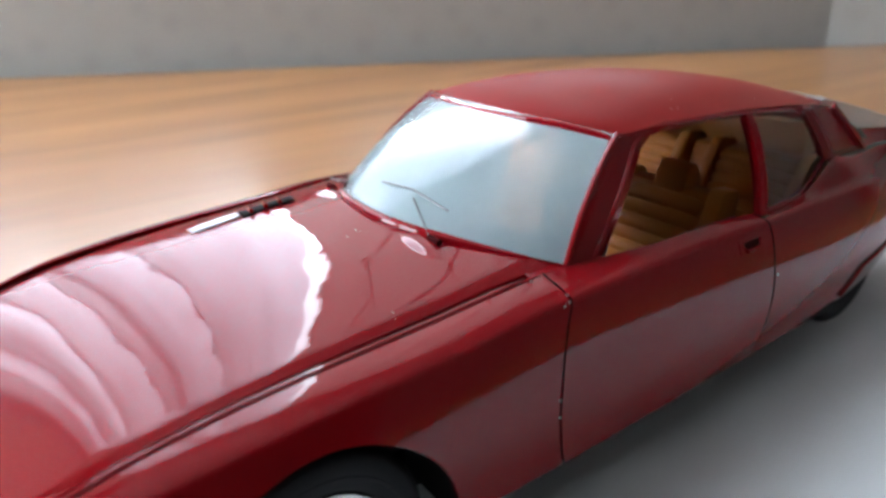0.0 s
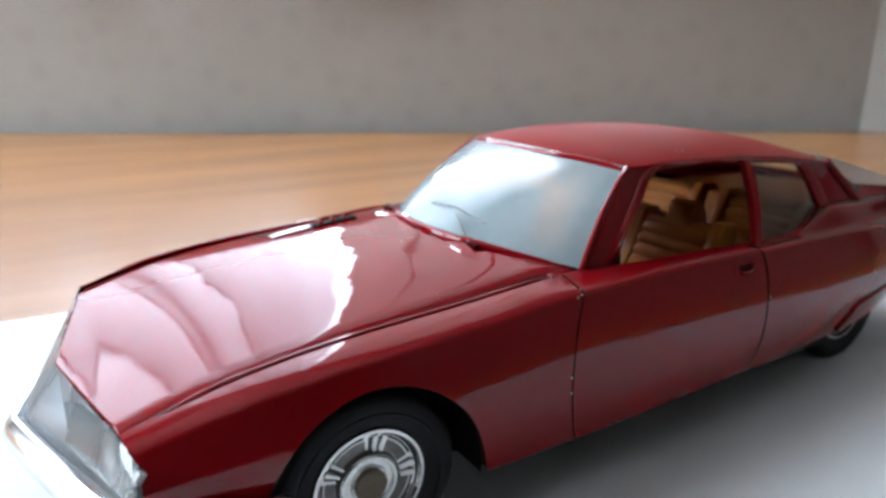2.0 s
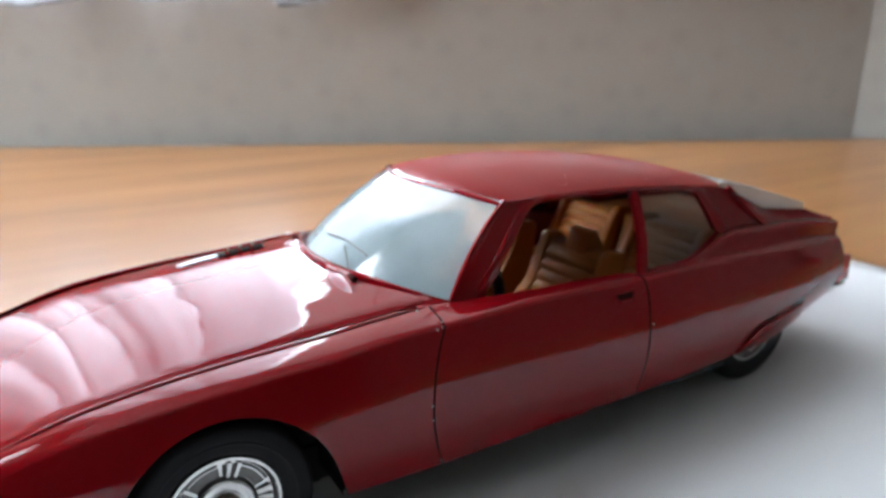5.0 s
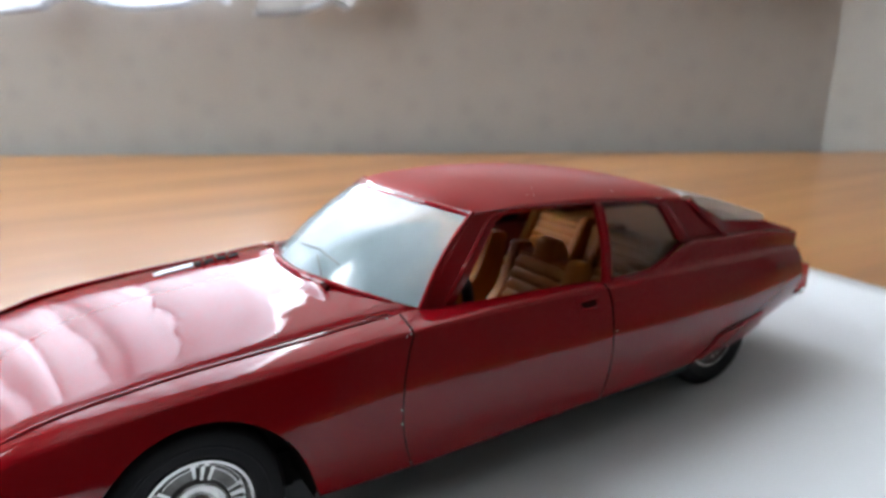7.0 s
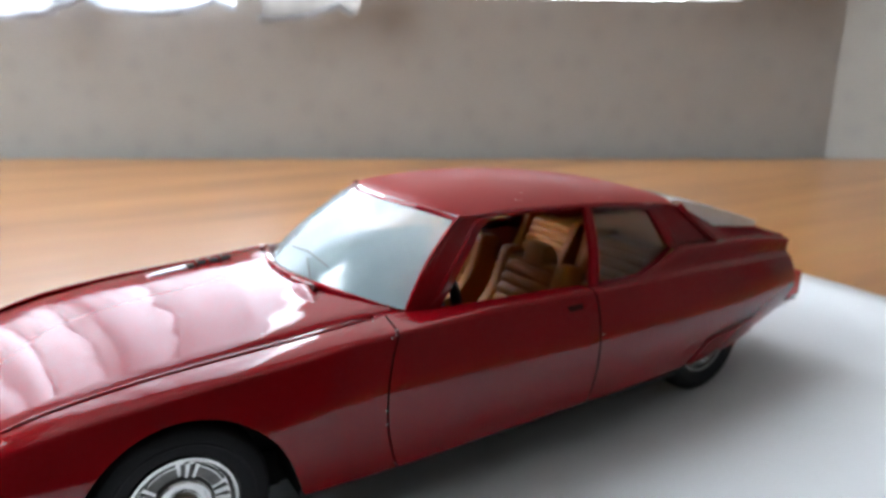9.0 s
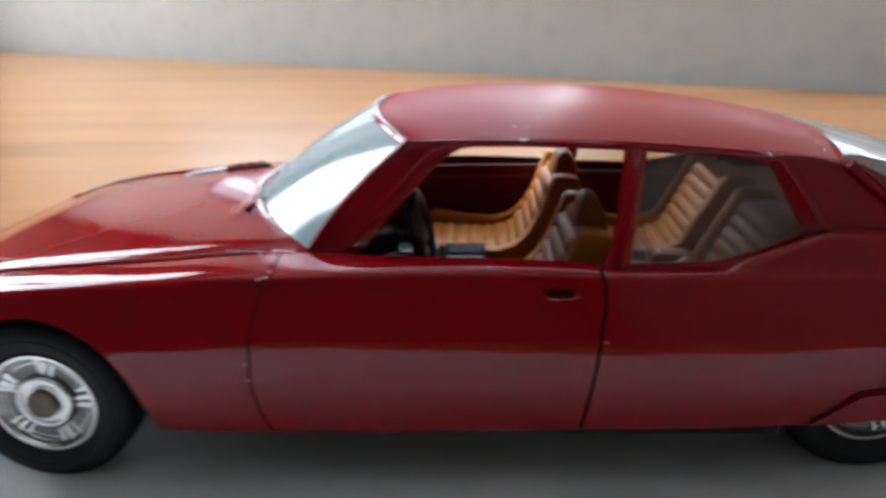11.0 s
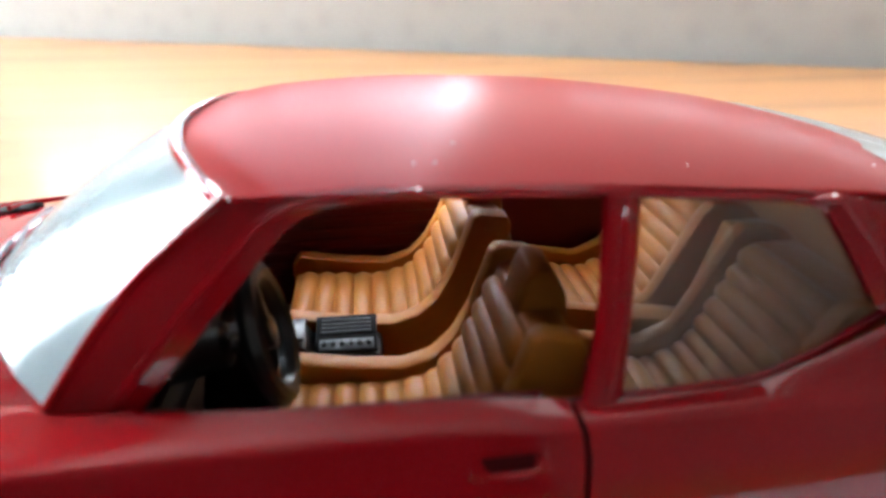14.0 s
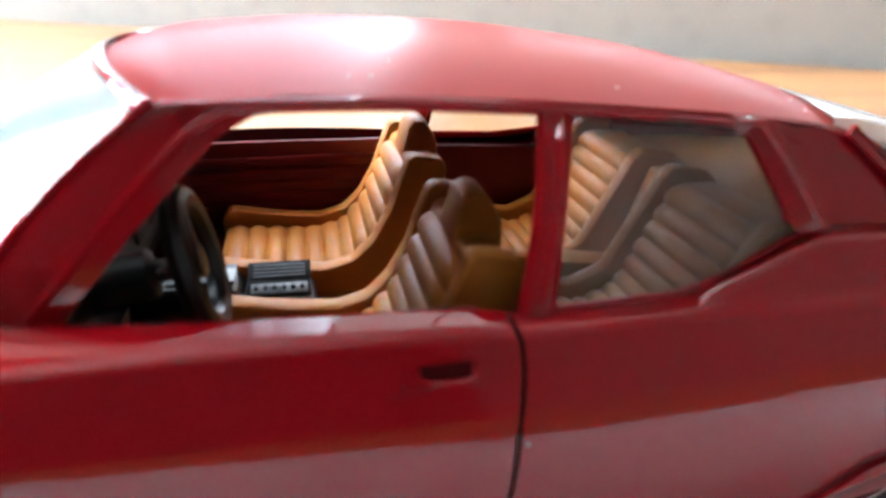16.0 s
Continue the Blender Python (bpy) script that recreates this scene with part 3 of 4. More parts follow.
for side in (-1, 1):
    if side > 0:
        # Silver is painted on for sky reflected in the vent, dark for its shade.
        vent(side, -1.355, -1.165, SILVER, 0.38, 0.46, "vent_flap")
        vent(side, -1.155, -0.945, DARK_SLOT, 0.37, 0.47, "vent_opening")
    for k in range(3):
        if side > 0:
            part("louvre", rod([(-1.125 + 0.06 * k, 0.375, bonnet_z(-1.12 + 0.06 * k, 0.38) + 0.016), (-1.10 + 0.06 * k, 0.465, bonnet_z(-1.1 + 0.06 * k, 0.46) + 0.016)], 0.009, 6), RED, hood)
    # swellings at the wiper pivots
    bz = bonnet_z(-0.82, 0.36)
    swelling = grid(lambda a, b: ((x := -0.80 + 0.12 * (a - 0.5)), (y := side * 0.35 + 0.28 * (b - 0.5)),
                                  bonnet_z(x, y) - 0.0008 + 0.010 * max(0.0, 1 - (2 * a - 1) ** 2 - (2 * b - 1) ** 2) ** 1.6), np.linspace(0, 1, 25), np.linspace(0, 1, 25))
    boss = part("wiper_boss", swelling, RED, hood)
    part("pivot_recess", rod([(-0.775, side * 0.375 - 0.03, bz + 0.013), (-0.775, side * 0.375 + 0.03, bz + 0.013)], [0.012, 0.012], 10), DEEP, boss)


part("scuttle_lip", rod([(screen_base(y)[0] - 0.022, y, screen_base(y)[1] + 0.004) for y in np.linspace(-0.60, 0.60, 48)], [0.017 * min(1.0, 0.25 + 0.08 * min(k, 47 - k)) for k in range(48)], 10), RED, hood, "rounded red lip at the foot of the windscreen")


# ---- roof, pillars, screens ----
def screen_top(y):
    return -0.315 + 0.185 * (abs(y) / 0.55) ** 2, 1.245 - 0.05 * (abs(y) / 0.55) ** 2


def screen(a, b, lift=0.0):
    s = 2 * b - 1
    x0, z0 = screen_base(s * 0.665)
    x1, z1 = screen_top(s * 0.54)
    bulge = 0.03 * math.sin(math.pi * a)
    return (x0 + (x1 - x0) * a - bulge * 0.6 - lift, s * (0.685 + (0.558 - 0.685) * a), z0 + (z1 - z0) * a + bulge * 0.6 + lift)


windscreen = part("windscreen", grid(screen, np.linspace(0, 1, 14), np.linspace(0, 1, 30)), SCREEN, car, "curved clear plastic windscreen")


rail_z = spline((-0.14, 0.19, 0.56, 0.93, 1.12, 1.25, 1.36), (1.198, 1.202, 1.187, 1.155, 1.135, 1.117, 1.095))
rail_y = spline((-0.14, 0.19, 0.56, 0.93, 1.25, 1.36), (0.56, 0.57, 0.565, 0.54, 0.505, 0.49))
roof_c = spline((-0.33, -0.11, 0.2, 0.55, 0.89, 1.12, 1.35, 1.45), (1.245, 1.278, 1.293, 1.28, 1.243, 1.206, 1.15, 1.122))


def roof(a, b):
    s = 2 * b - 1
    x0 = screen_top(s * 0.55)[0] - 0.012
    x1 = 1.465 - 0.10 * abs(s) ** 2
    x = x0 + (x1 - x0) * a
    e = rail_z(max(x, -0.14))
    front = 0.022 * math.exp(-max(0, x - x0) / 0.05)
    return (x, s * rail_y(max(x, -0.14)), e + (roof_c(x) - e) * (1 - abs(s) ** 2.6) - front)


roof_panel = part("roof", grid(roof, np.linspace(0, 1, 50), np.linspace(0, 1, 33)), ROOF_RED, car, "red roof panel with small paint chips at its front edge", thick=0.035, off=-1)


part("front_lip", rod([tuple(Vector(roof(0, b)) + Vector((-0.008, 0, 0.002))) for b in np.linspace(0.01, 0.99, 30)], 0.013, 10), RED, roof_panel)
both("drip_rail", rod([(x, -rail_y(x) - 0.002, rail_z(x) - 0.006) for x in np.linspace(-0.13, 1.33, 36)], 0.006, 8), RED, roof_panel)


def side_y(x, z):
    """The glasshouse's half-width at a height."""
    t = np.clip((z - 0.83) / 0.36, -0.3, 1.0)
    low = y_top(x)
    return low + (rail_y(np.clip(x, -0.14, 1.36)) - low) * t + 0.018 * math.sin(math.pi * np.clip(t, 0, 1))


def side_strip(name, outer, inner, n=14, proud=0.0, thick=0.045, crest=0.0, back=0.0, roll=0.006, label=""):
    """A strip of the glasshouse's side between two lines of (x, z). Past crest it turns back into the opening."""
    def along(line, t):
        d = np.r_[0, np.cumsum([math.dist(p, q) for p, q in zip(line, line[1:])])]
        return np.interp(t * d[-1], d, [p[0] for p in line]), np.interp(t * d[-1], d, [p[1] for p in line])

    def height(b):
        h = proud - roll * (1 - ease(b, 0, 0.10))
        return h - back * max(0.0, (b - crest) / (1 - crest)) if crest else h - roll * ease(b, 0.9, 1.0)

    def place(a, b):
        (xo, zo), (xi, zi) = along(outer, a), along(inner, a)
        x, z = float(xo + (xi - xo) * b), float(zo + (zi - zo) * b)
        return (x, -side_y(x, z) - height(b), z)
    p, q, r = (Vector(place(*ab)) for ab in ((0.4, 0.3), (0.6, 0.3), (0.4, 0.5)))
    across = [0, 0.03, 0.07, 0.12, 0.3, 0.5, 0.7, 0.88, 0.93, 0.97, 1]
    if crest:
        across = [0, 0.03, 0.07, 0.12, 0.5 * crest, crest - 0.07, crest - 0.03, crest, crest + 0.03, crest + 0.07, 0.5 * (1 + crest), 1]
    geo = grid(place, np.linspace(0, 1, n), across, flip=(q - p).cross(r - p).y < 0)
    return both(name, geo, RED, car, label, thick=thick, off=1.0, bevel=0.006, sharp=60)


side_strip("windscreen_pillar", [(-0.51, 0.812), (-0.34, 1.02), (-0.165, 1.190), (-0.09, 1.197)], [(-0.345, 0.80), (-0.175, 0.99), (-0.03, 1.135), (0.045, 1.172)], 20, crest=0.66, back=0.02, roll=0.01)
side_strip("roof_rail", [(x, rail_z(x) - 0.006) for x in np.linspace(-0.14, 1.14, 24)] + [(1.26, 1.09)], [(0.04, 1.170), (0.14, 1.183), (0.56, 1.166), (0.93, 1.136), (1.03, 1.118), (1.09, 1.08)], 24, crest=0.4, back=0.018, roll=0.0, proud=0.006, thick=0.02)
side_strip("centre_pillar", [(0.572, 1.175), (0.54, 0.96), (0.498, 0.79)], [(0.652, 1.17), (0.612, 0.96), (0.585, 0.79)], 18, proud=0.006, crest=0.62, back=0.022, roll=0.02)
side_strip("rear_pillar", [(1.255, 1.117), (1.335, 1.10), (1.47, 0.99), (1.628, 0.866)], [(1.085, 1.12), (1.13, 1.04), (1.21, 0.925), (1.25, 0.895)], 20)
side_strip("quarter_frame", [(1.125, 1.130), (1.165, 1.055), (1.245, 0.932), (1.275, 0.903)], [(1.035, 1.138), (1.08, 1.058), (1.16, 0.912), (1.20, 0.885)], 16, proud=0.012, thick=0.03, crest=0.28, back=0.018, roll=0.012)
side_strip("pillar_ridge", [(1.335, 1.10), (1.47, 0.99), (1.625, 0.868)], [(1.300, 1.10), (1.435, 0.985), (1.59, 0.868)], 16, proud=0.022, thick=0.03, roll=0.012)
side_strip("pillar_foot", [(1.25, 0.912), (1.42, 0.898), (1.60, 0.884)], [(1.25, 0.893), (1.42, 0.879), (1.60, 0.865)], 12, proud=0.014, thick=0.02, roll=0.01)
side_strip("window_bead", [(0.59, 0.822), (0.85, 0.82), (1.02, 0.848), (1.19, 0.90)], [(0.59, 0.80), (0.85, 0.80), (1.03, 0.83), (1.20, 0.885)], 16, proud=-0.010, thick=0.02)


def crest_bead(name, line, radius, proud):
    """A rounded ridge along (x, z) on the glasshouse's side."""
    xs, zs = zip(*line)
    d = np.r_[0, np.cumsum([math.dist(p, q) for p, q in zip(line, line[1:])])]
    t = np.linspace(0, d[-1], 24)
    pts = [(x, -side_y(x, z) - proud, z) for x, z in zip(np.interp(t, d, xs).tolist(), np.interp(t, d, zs).tolist())]
    both(name, rod(pts, [radius * min(1.0, 0.3 + 0.25 * min(k, 23 - k)) for k in range(24)], 10), RED, car)


crest_bead("pillar_bead", [(-0.400, 0.806), (-0.228, 1.002), (-0.078, 1.150), (-0.01, 1.181), (0.10, 1.192)], 0.012, -0.004)
crest_bead("rail_bead", [(0.06, 1.190), (0.19, 1.1945), (0.56, 1.179), (0.93, 1.148), (1.08, 1.127)], 0.007, 0.003)
crest_bead("pillar_bead", [(0.618, 1.165), (0.583, 0.96), (0.548, 0.80)], 0.012, 0.0)
crest_bead("quarter_bead", [(1.00, 1.139), (1.085, 1.130), (1.14, 1.055), (1.222, 0.926), (1.255, 0.900)], 0.011, 0.006)


def quarter_glass():
    line_top = [(0.63, 1.165), (1.03, 1.13), (1.09, 1.06), (1.19, 0.88)]
    line_low = [(0.575, 0.75), (0.88, 0.75), (1.03, 0.79), (1.19, 0.87)]
    def place(a, b):
        xs = 0.58 + 0.60 * a
        zt = np.interp(xs, [p[0] for p in line_top], [p[1] for p in line_top])
        zl = np.interp(xs, [p[0] for p in line_low], [p[1] for p in line_low])
        z = float(zl + (zt - zl) * b)
        return (xs, -side_y(xs, z) + 0.022, z)
    both("quarter_window", grid(place, np.linspace(0, 1, 20), np.linspace(0, 1, 8)), CLEAR, car, "clear plastic quarter window")


quarter_glass()


# ---- tail: rear window, hatch, lip, lamps ----
def rear_edge(x):
    """Half-width and height of the rear window's upper edge, and the height of the red rail that holds it."""
    return (float(np.interp(x, (1.36, 2.05), (0.485, 0.522))), float(np.interp(x, (1.36, 2.05), (1.122, 0.938))),
            float(np.interp(x, (1.36, 1.42, 1.68, 2.05), (1.105, 1.075, 0.945, 0.902))))


def rear_glass(a, c):
    """c counts across: the near wall, the top from edge to edge, the far wall."""
    s = np.clip((c - 1) / 8 - 1, -1, 1)
    x = 1.32 + 0.05 * (1 - s * s) * (1 - a) + (0.73 + 0.02 * (1 - s * s)) * a
    hw, top, rail = rear_edge(x)
    if c in (0, 18):
        return (x, math.copysign(hw + 0.004, s), rail - 0.02)
    return (x, s * hw, top + 0.02 * (1 - s ** 4) + 0.012 * math.sin(math.pi * a))


rear_window = part("rear_window", grid(rear_glass, np.linspace(0, 1, 16), range(19)), MILKY, car, "milky clear plastic fastback rear window", sharp=25)


def hatch_side(a, b):
    x0 = 1.345 + 0.985 * a
    x1 = 1.385 + 0.675 * a
    low = (x0, float(np.interp(x0, (1.345, 1.64, 2.05, 2.33), (0.508, 0.580, 0.56, 0.54))), float(np.interp(x0, (1.345, 1.64, 2.05, 2.33), (1.10, 0.872, 0.845, 0.80))))
    high = (x1, rear_edge(x1)[0] + 0.006, rear_edge(x1)[2])
    return (low[0] + (high[0] - low[0]) * b, -(low[1] + (high[1] - low[1]) * b), low[2] + (high[2] - low[2]) * b)


both("hatch_side", grid(hatch_side, np.linspace(0, 1, 24), np.linspace(0, 1, 5), flip=True), RED, car, "red side of the tailgate below the rear window", thick=0.03, off=1, bevel=0.004)
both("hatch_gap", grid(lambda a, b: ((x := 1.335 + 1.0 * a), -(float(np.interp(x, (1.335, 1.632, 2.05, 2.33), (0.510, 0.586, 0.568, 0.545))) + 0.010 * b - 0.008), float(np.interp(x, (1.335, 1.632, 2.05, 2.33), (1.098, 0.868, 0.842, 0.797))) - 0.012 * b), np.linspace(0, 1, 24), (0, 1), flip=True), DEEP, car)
both("rear_shoulder", grid(lambda a, b: ((x := 1.25 + 1.15 * a), -(y_top(x) - 0.12 * b), z_top(x) - 0.012 * b), np.linspace(0, 1, 24), np.linspace(0, 1, 4), flip=True), RED, car, thick=0.03, off=1)


def deck(a, b):
    s = 2 * b - 1
    x = 2.03 + 0.375 * a
    lip = 0.022 * np.clip((a - 0.75) / 0.25, 0, 1)
    return (x - 0.03 * s * s * a, s * (0.535 - 0.02 * a), 0.905 - 0.11 * a + lip - 0.008 * s * s)


part("hatch_lip", grid(deck, np.linspace(0, 1, 14), np.linspace(0, 1, 21)), RED, car, "red tail lip ending in a thin edge", thick=0.035, off=-1)


def tail(a, b):
    s = 2 * b - 1
    z = 0.34 + (0.765 - 0.34) * a
    return (2.455 - 0.09 * (a - 0.35) ** 2 * 2 - 0.05 * abs(s) ** 3, s * (0.575 + (0.525 - 0.575) * a), z)


part("tail_panel", grid(tail, np.linspace(0, 1, 12), np.linspace(0, 1, 21), flip=True), RED, car, thick=0.04, off=-1)
for side in (-1, 1):
    lamp = part("tail_lamp", box(2.375, 2.50, side * 0.445 - 0.165, side * 0.445 + 0.165, 0.40, 0.575, 0.02), TAIL, car, "red tail lamp")
    part("chrome_edge", box(2.40, 2.485, side * 0.44 - 0.16, side * 0.44 + 0.16, 0.362, 0.388, 0.006), CHROME, lamp)
part("rear_bumper", box(2.40, 2.485, -0.55, 0.55, 0.30, 0.36, 0.02), CHROME, car, "thin chrome rear bumper")


# ---- skirts over the rear wheels ----
def skirt():
    low = [(1.19, 0.262), (1.5, 0.262), (1.8, 0.278), (2.05, 0.318)]
    high = [(1.21, 0.27), (1.36, 0.385), (1.55, 0.392), (1.83, 0.402), (1.862, 0.398), (1.885, 0.31)]
    def place(a, b):
        x = 1.215 + 0.68 * a
        z0 = max(np.interp(x, *zip(*low)), z_sill(x))
        z1 = np.interp(x, *zip(*high))
        return flank_at(x, float(z0 + (max(z1, z0 + 0.004) - z0) * b), 0.014)
    return grid(place, np.linspace(0, 1, 30), np.linspace(0, 1, 7), flip=True)


both("wheel_skirt", skirt(), RED, car, "red skirt covering the top of the rear wheel", thick=0.012, off=1.0, bevel=0.003)
both("skirt_groove", grid(lambda a, b: flank_at((x := float(np.interp(a, (0, 0.13, 0.2, 0.93, 1), (1.20, 1.34, 1.38, 1.87, 1.905)))),
                                                 float(np.interp(a, (0, 0.13, 0.2, 0.93, 1), (0.268, 0.392, 0.40, 0.408, 0.31))) + 0.008 * b, 0.003), np.linspace(0, 1, 30), (0, 1), flip=True), DARK_SLOT, car)

# ---- door handles ----
def on_door(side, x, z, proud):
    p = flank_at(x, z, proud)
    return (p[0], p[1] if side < 0 else -p[1], p[2])


for side, door in zip((-1, 1), doors):
    plate = grid(lambda a, b: on_door(side, 0.272 + 0.150 * a, 0.728 + 0.060 * b, 0.0016 - 0.0016 * (2 * b - 1) ** 4), np.linspace(0, 1, 8), np.linspace(0, 1, 7), flip=side < 0)
    handle = part("door_handle", plate, RED, door, "recessed pull handle", thick=0.012, off=1.0 if side < 0 else -1.0, bevel=0.003)
    slot = grid(lambda a, b: on_door(side, 0.296 + 0.100 * a + 0.012 * (1 - b) * (1 - a), 0.744 + 0.026 * b, 0.004), np.linspace(0, 1, 4), np.linspace(0, 1, 3), flip=side < 0)
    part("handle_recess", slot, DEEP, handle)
    lip = [on_door(side, x, z, 0.005) for x, z in ((0.306, 0.748), (0.314, 0.738), (0.34, 0.7355), (0.39, 0.7365), (0.402, 0.745), (0.404, 0.768))]
    part("handle_lip", rod(lip, [0.003, 0.006, 0.0065, 0.006, 0.005, 0.003], 8), RED, handle)

# ---- nose: headlight cover, lamps, bumper ----
def nose(a, b, back=0.0):
    """The clear band across the nose; a upward, b across."""
    s = 2 * b - 1
    q = abs(s)
    xt, zt = -2.268 + 0.128 * min(1, q / 0.86) ** 1.05 + 0.04 * max(0, q - 0.86) / 0.14, 0.60 + 0.045 * min(1, q / 0.86) - 0.05 * max(0, q - 0.86) / 0.14
    xl, zl = -2.385 + 0.275 * q ** 1.1, 0.398 + 0.03 * q
    return (xl + (xt - xl) * a + back - 0.035 * math.sin(math.pi * a), s * 0.815, zl + (zt - 0.008 - zl) * a)


cover = part("headlight_cover", grid(nose, np.linspace(0, 1, 8), np.linspace(0, 1, 41)), COVER, car, "clear plastic band over the headlights")

for b in (0.0, 1.0):
    part("cover_edge", rod([nose(a, b) for a in np.linspace(0.02, 0.98, 8)], 0.014, 8), MILKY, cover, "thick pale moulded end")
part("cover_edge", rod([nose(0.02, b) for b in np.linspace(0.01, 0.99, 40)], 0.009, 8), MILKY, cover)
part("cover_sill", grid(lambda a, b: nose(0.02, b, 0.14 * a), (0, 0.5, 1), np.linspace(0, 1, 31)), PALE, car)
part("lamp_housing", grid(lambda a, b: nose(a, b, 0.13), np.linspace(0, 1, 5), np.linspace(0, 1, 31)), PALE, car, "silvery reflector panel behind the headlight cover")
for side in (-1, 1):
    for y, w in ((0.40, 0.115), (0.60, 0.066), (0.725, 0.042)):
        c = Vector(nose(0.52, 0.5 + side * y / 1.63, 0.05))
        t = (Vector(nose(0.52, 0.5 + side * (y + 0.05) / 1.63, 0.05)) - c).normalized()
        up = Vector((0.3, 0, 0.95)).normalized()
        out = t.cross(up) if t.cross(up).x < 0 else up.cross(t)

        def slab(hw, hh, d0, d1, bevel):
            bm = box(-1, 1, -1, 1, -1, 1)
            for v in bm.verts:
                v.co = c + t * (v.co.x * hw) + up * (v.co.z * hh) + out * (d0 if v.co.y < 0 else d1)
            bmesh.ops.recalc_face_normals(bm, faces=bm.faces)
            bmesh.ops.bevel(bm, geom=bm.edges[:], offset=bevel, segments=2, affect="EDGES", clamp_overlap=True)
            return bm
        lamp = part("headlight", slab(w * 1.16, 0.094, -0.04, 0.0, 0.03), PALE, car, "rectangular headlight with a bright rim")
        part("lens", slab(w * 0.97, 0.076, -0.01, 0.014, 0.03), LENS, lamp, "dark glassy lens")
part("number_panel", box(-2.26, -2.235, -0.24, 0.24, 0.45, 0.56, 0.006), SILVER, car, "blank pale number panel")


def bumper(a, b):
    """A chrome bumper wrapped round the nose; a along it, b round its section."""
    s = 2 * a - 1
    q = abs(s)
    if q < 0.72:
        k = q / 0.72
        x, y = -2.412 + 0.272 * k ** 1.1, k * 0.84
    else:
        k = (q - 0.72) / 0.28
        x, y = -2.14 + 0.40 * k, 0.84 + 0.055 * math.sin(k * math.pi / 2)
    ang = 2 * math.pi * b
    nx, ny = (-1.0 + min(1, q / 0.74) ** 3 * 0.95, min(1, q / 0.74) ** 2)
    h = math.hypot(nx, ny)
    r = 0.045 * math.cos(ang) * (1 if math.cos(ang) > 0 else 0.5)
    return (x + nx / h * r, math.copysign(1, s) * (y + ny / h * r), 0.368 + 0.03 * q + 0.07 * (1 - 0.45 * max(0, q - 0.72) / 0.28) * math.sin(ang))


part("front_bumper", grid(bumper, np.linspace(0, 1, 61), np.linspace(0, 1, 15), flip=True), CHROME, car, "bright chrome bumper wrapped round the nose")
part("nose_apron", grid(lambda a, b: ((-2.37 + 0.26 * abs(2 * b - 1) ** 1.1 + 0.12 * (1 - a)), (2 * b - 1) * 0.82, 0.24 + 0.14 * a), np.linspace(0, 1, 4), np.linspace(0, 1, 25)), RED, car, thick=0.02)

# ---- base plate, wells ----
part("base_plate", prism([(-2.2, 0.30), (-2.2, 0.20), (-1.9, 0.13), (1.9, 0.15), (2.05, 0.28), (2.05, 0.32), (1.9, 0.29), (-1.9, 0.29)], -0.56, 0.56), BASE, car, "black base plate")
part("floor_pan", box(-1.02, 1.12, -0.80, 0.80, 0.215, 0.30, 0.01), BASE, car)
for side in (-1, 1):
    v, f = lathe([(0.40, -0.30), (0.405, 0.02)], (ARCH[0], 0, ARCH[1]), 30, -0.15, math.pi + 0.2)
    part("wheel_well", ([(x, side * (y * -1 + 0.0) * -1 + side * 0.815 if side > 0 else -0.815 - y, z) for x, y, z in v], f), BASE, car)
    part("well_wall", box(-1.84, -1.02, side * 0.53 - 0.01, side * 0.53 + 0.01, 0.11, 0.70), BASE, car)


# ---- wheels ----
def wheel(x, y, side):
    zc, r = 0.318, 0.318
    def L(name, prof, mat, parent, label="", n=44, **kw):
        v, f = lathe(prof, (0, 0, 0), n, **kw)
        geo = [(x + a, y + side * b, zc + c) for a, b, c in v], (f if side < 0 else [q[::-1] for q in f])
        return part(name, geo, mat, parent, label)
    tyre = L("wheel", [(0.199, -0.16), (0.28, -0.165), (0.312, -0.14), (r, -0.10), (r, 0.0), (0.314, 0.025), (0.295, 0.045), (0.262, 0.052), (0.222, 0.048), (0.203, 0.034), (0.199, -0.16)],
             RUBBER, car, "black rubber tyre on a chrome wheel")
    L("sidewall_ring", [(0.246, 0.048), (0.25, 0.054), (0.256, 0.054), (0.26, 0.049)], RUBBER, tyre)
    rim = L("rim", [(0.200, -0.02), (0.201, 0.026), (0.194, 0.038), (0.184, 0.038), (0.178, 0.026), (0.168, 0.014), (0.108, 0.012), (0.104, 0.026), (0.096, 0.034), (0.086, 0.034), (0.082, 0.024), (0.066, 0.024), (0.062, 0.034), (0.0, 0.032)], RIM, tyre, "worn chrome wheel disc")
    L("hub", [(0.058, 0.030), (0.056, 0.044), (0.045, 0.049), (0.020, 0.046), (0.0, 0.040)], HUB, tyre, "dull brown worn hub centre", n=12)
    L("groove", [(0.104, 0.0265), (0.1055, 0.0275), (0.111, 0.0145), (0.1125, 0.0125)], SLOT, rim)
    L("groove", [(0.171, 0.0175), (0.174, 0.0215), (0.178, 0.0265)], CHANNEL, rim)
    for k in range(5):
        a = k * 2 * math.pi / 5 + 0.35
        L("recess", [(0.114, 0.0135), (0.150, 0.0145)], CHANNEL, rim, n=10, a0=a + 0.02, a1=a + 0.80)
        L("recess", [(0.156, 0.0145), (0.165, 0.0155)], SLOT, rim, n=10, a0=a + 0.04, a1=a + 0.78)
        for b in (0.88, 1.10):
            L("slot", [(0.116, 0.0135), (0.160, 0.0145)], SLOT, rim, n=3, a0=a + b, a1=a + b + 0.09)
            L("rib", [(0.108, 0.012), (0.113, 0.025), (0.166, 0.027), (0.174, 0.016)], RIM, rim, n=3, a0=a + b - 0.09, a1=a + b - 0.01)
    return tyre


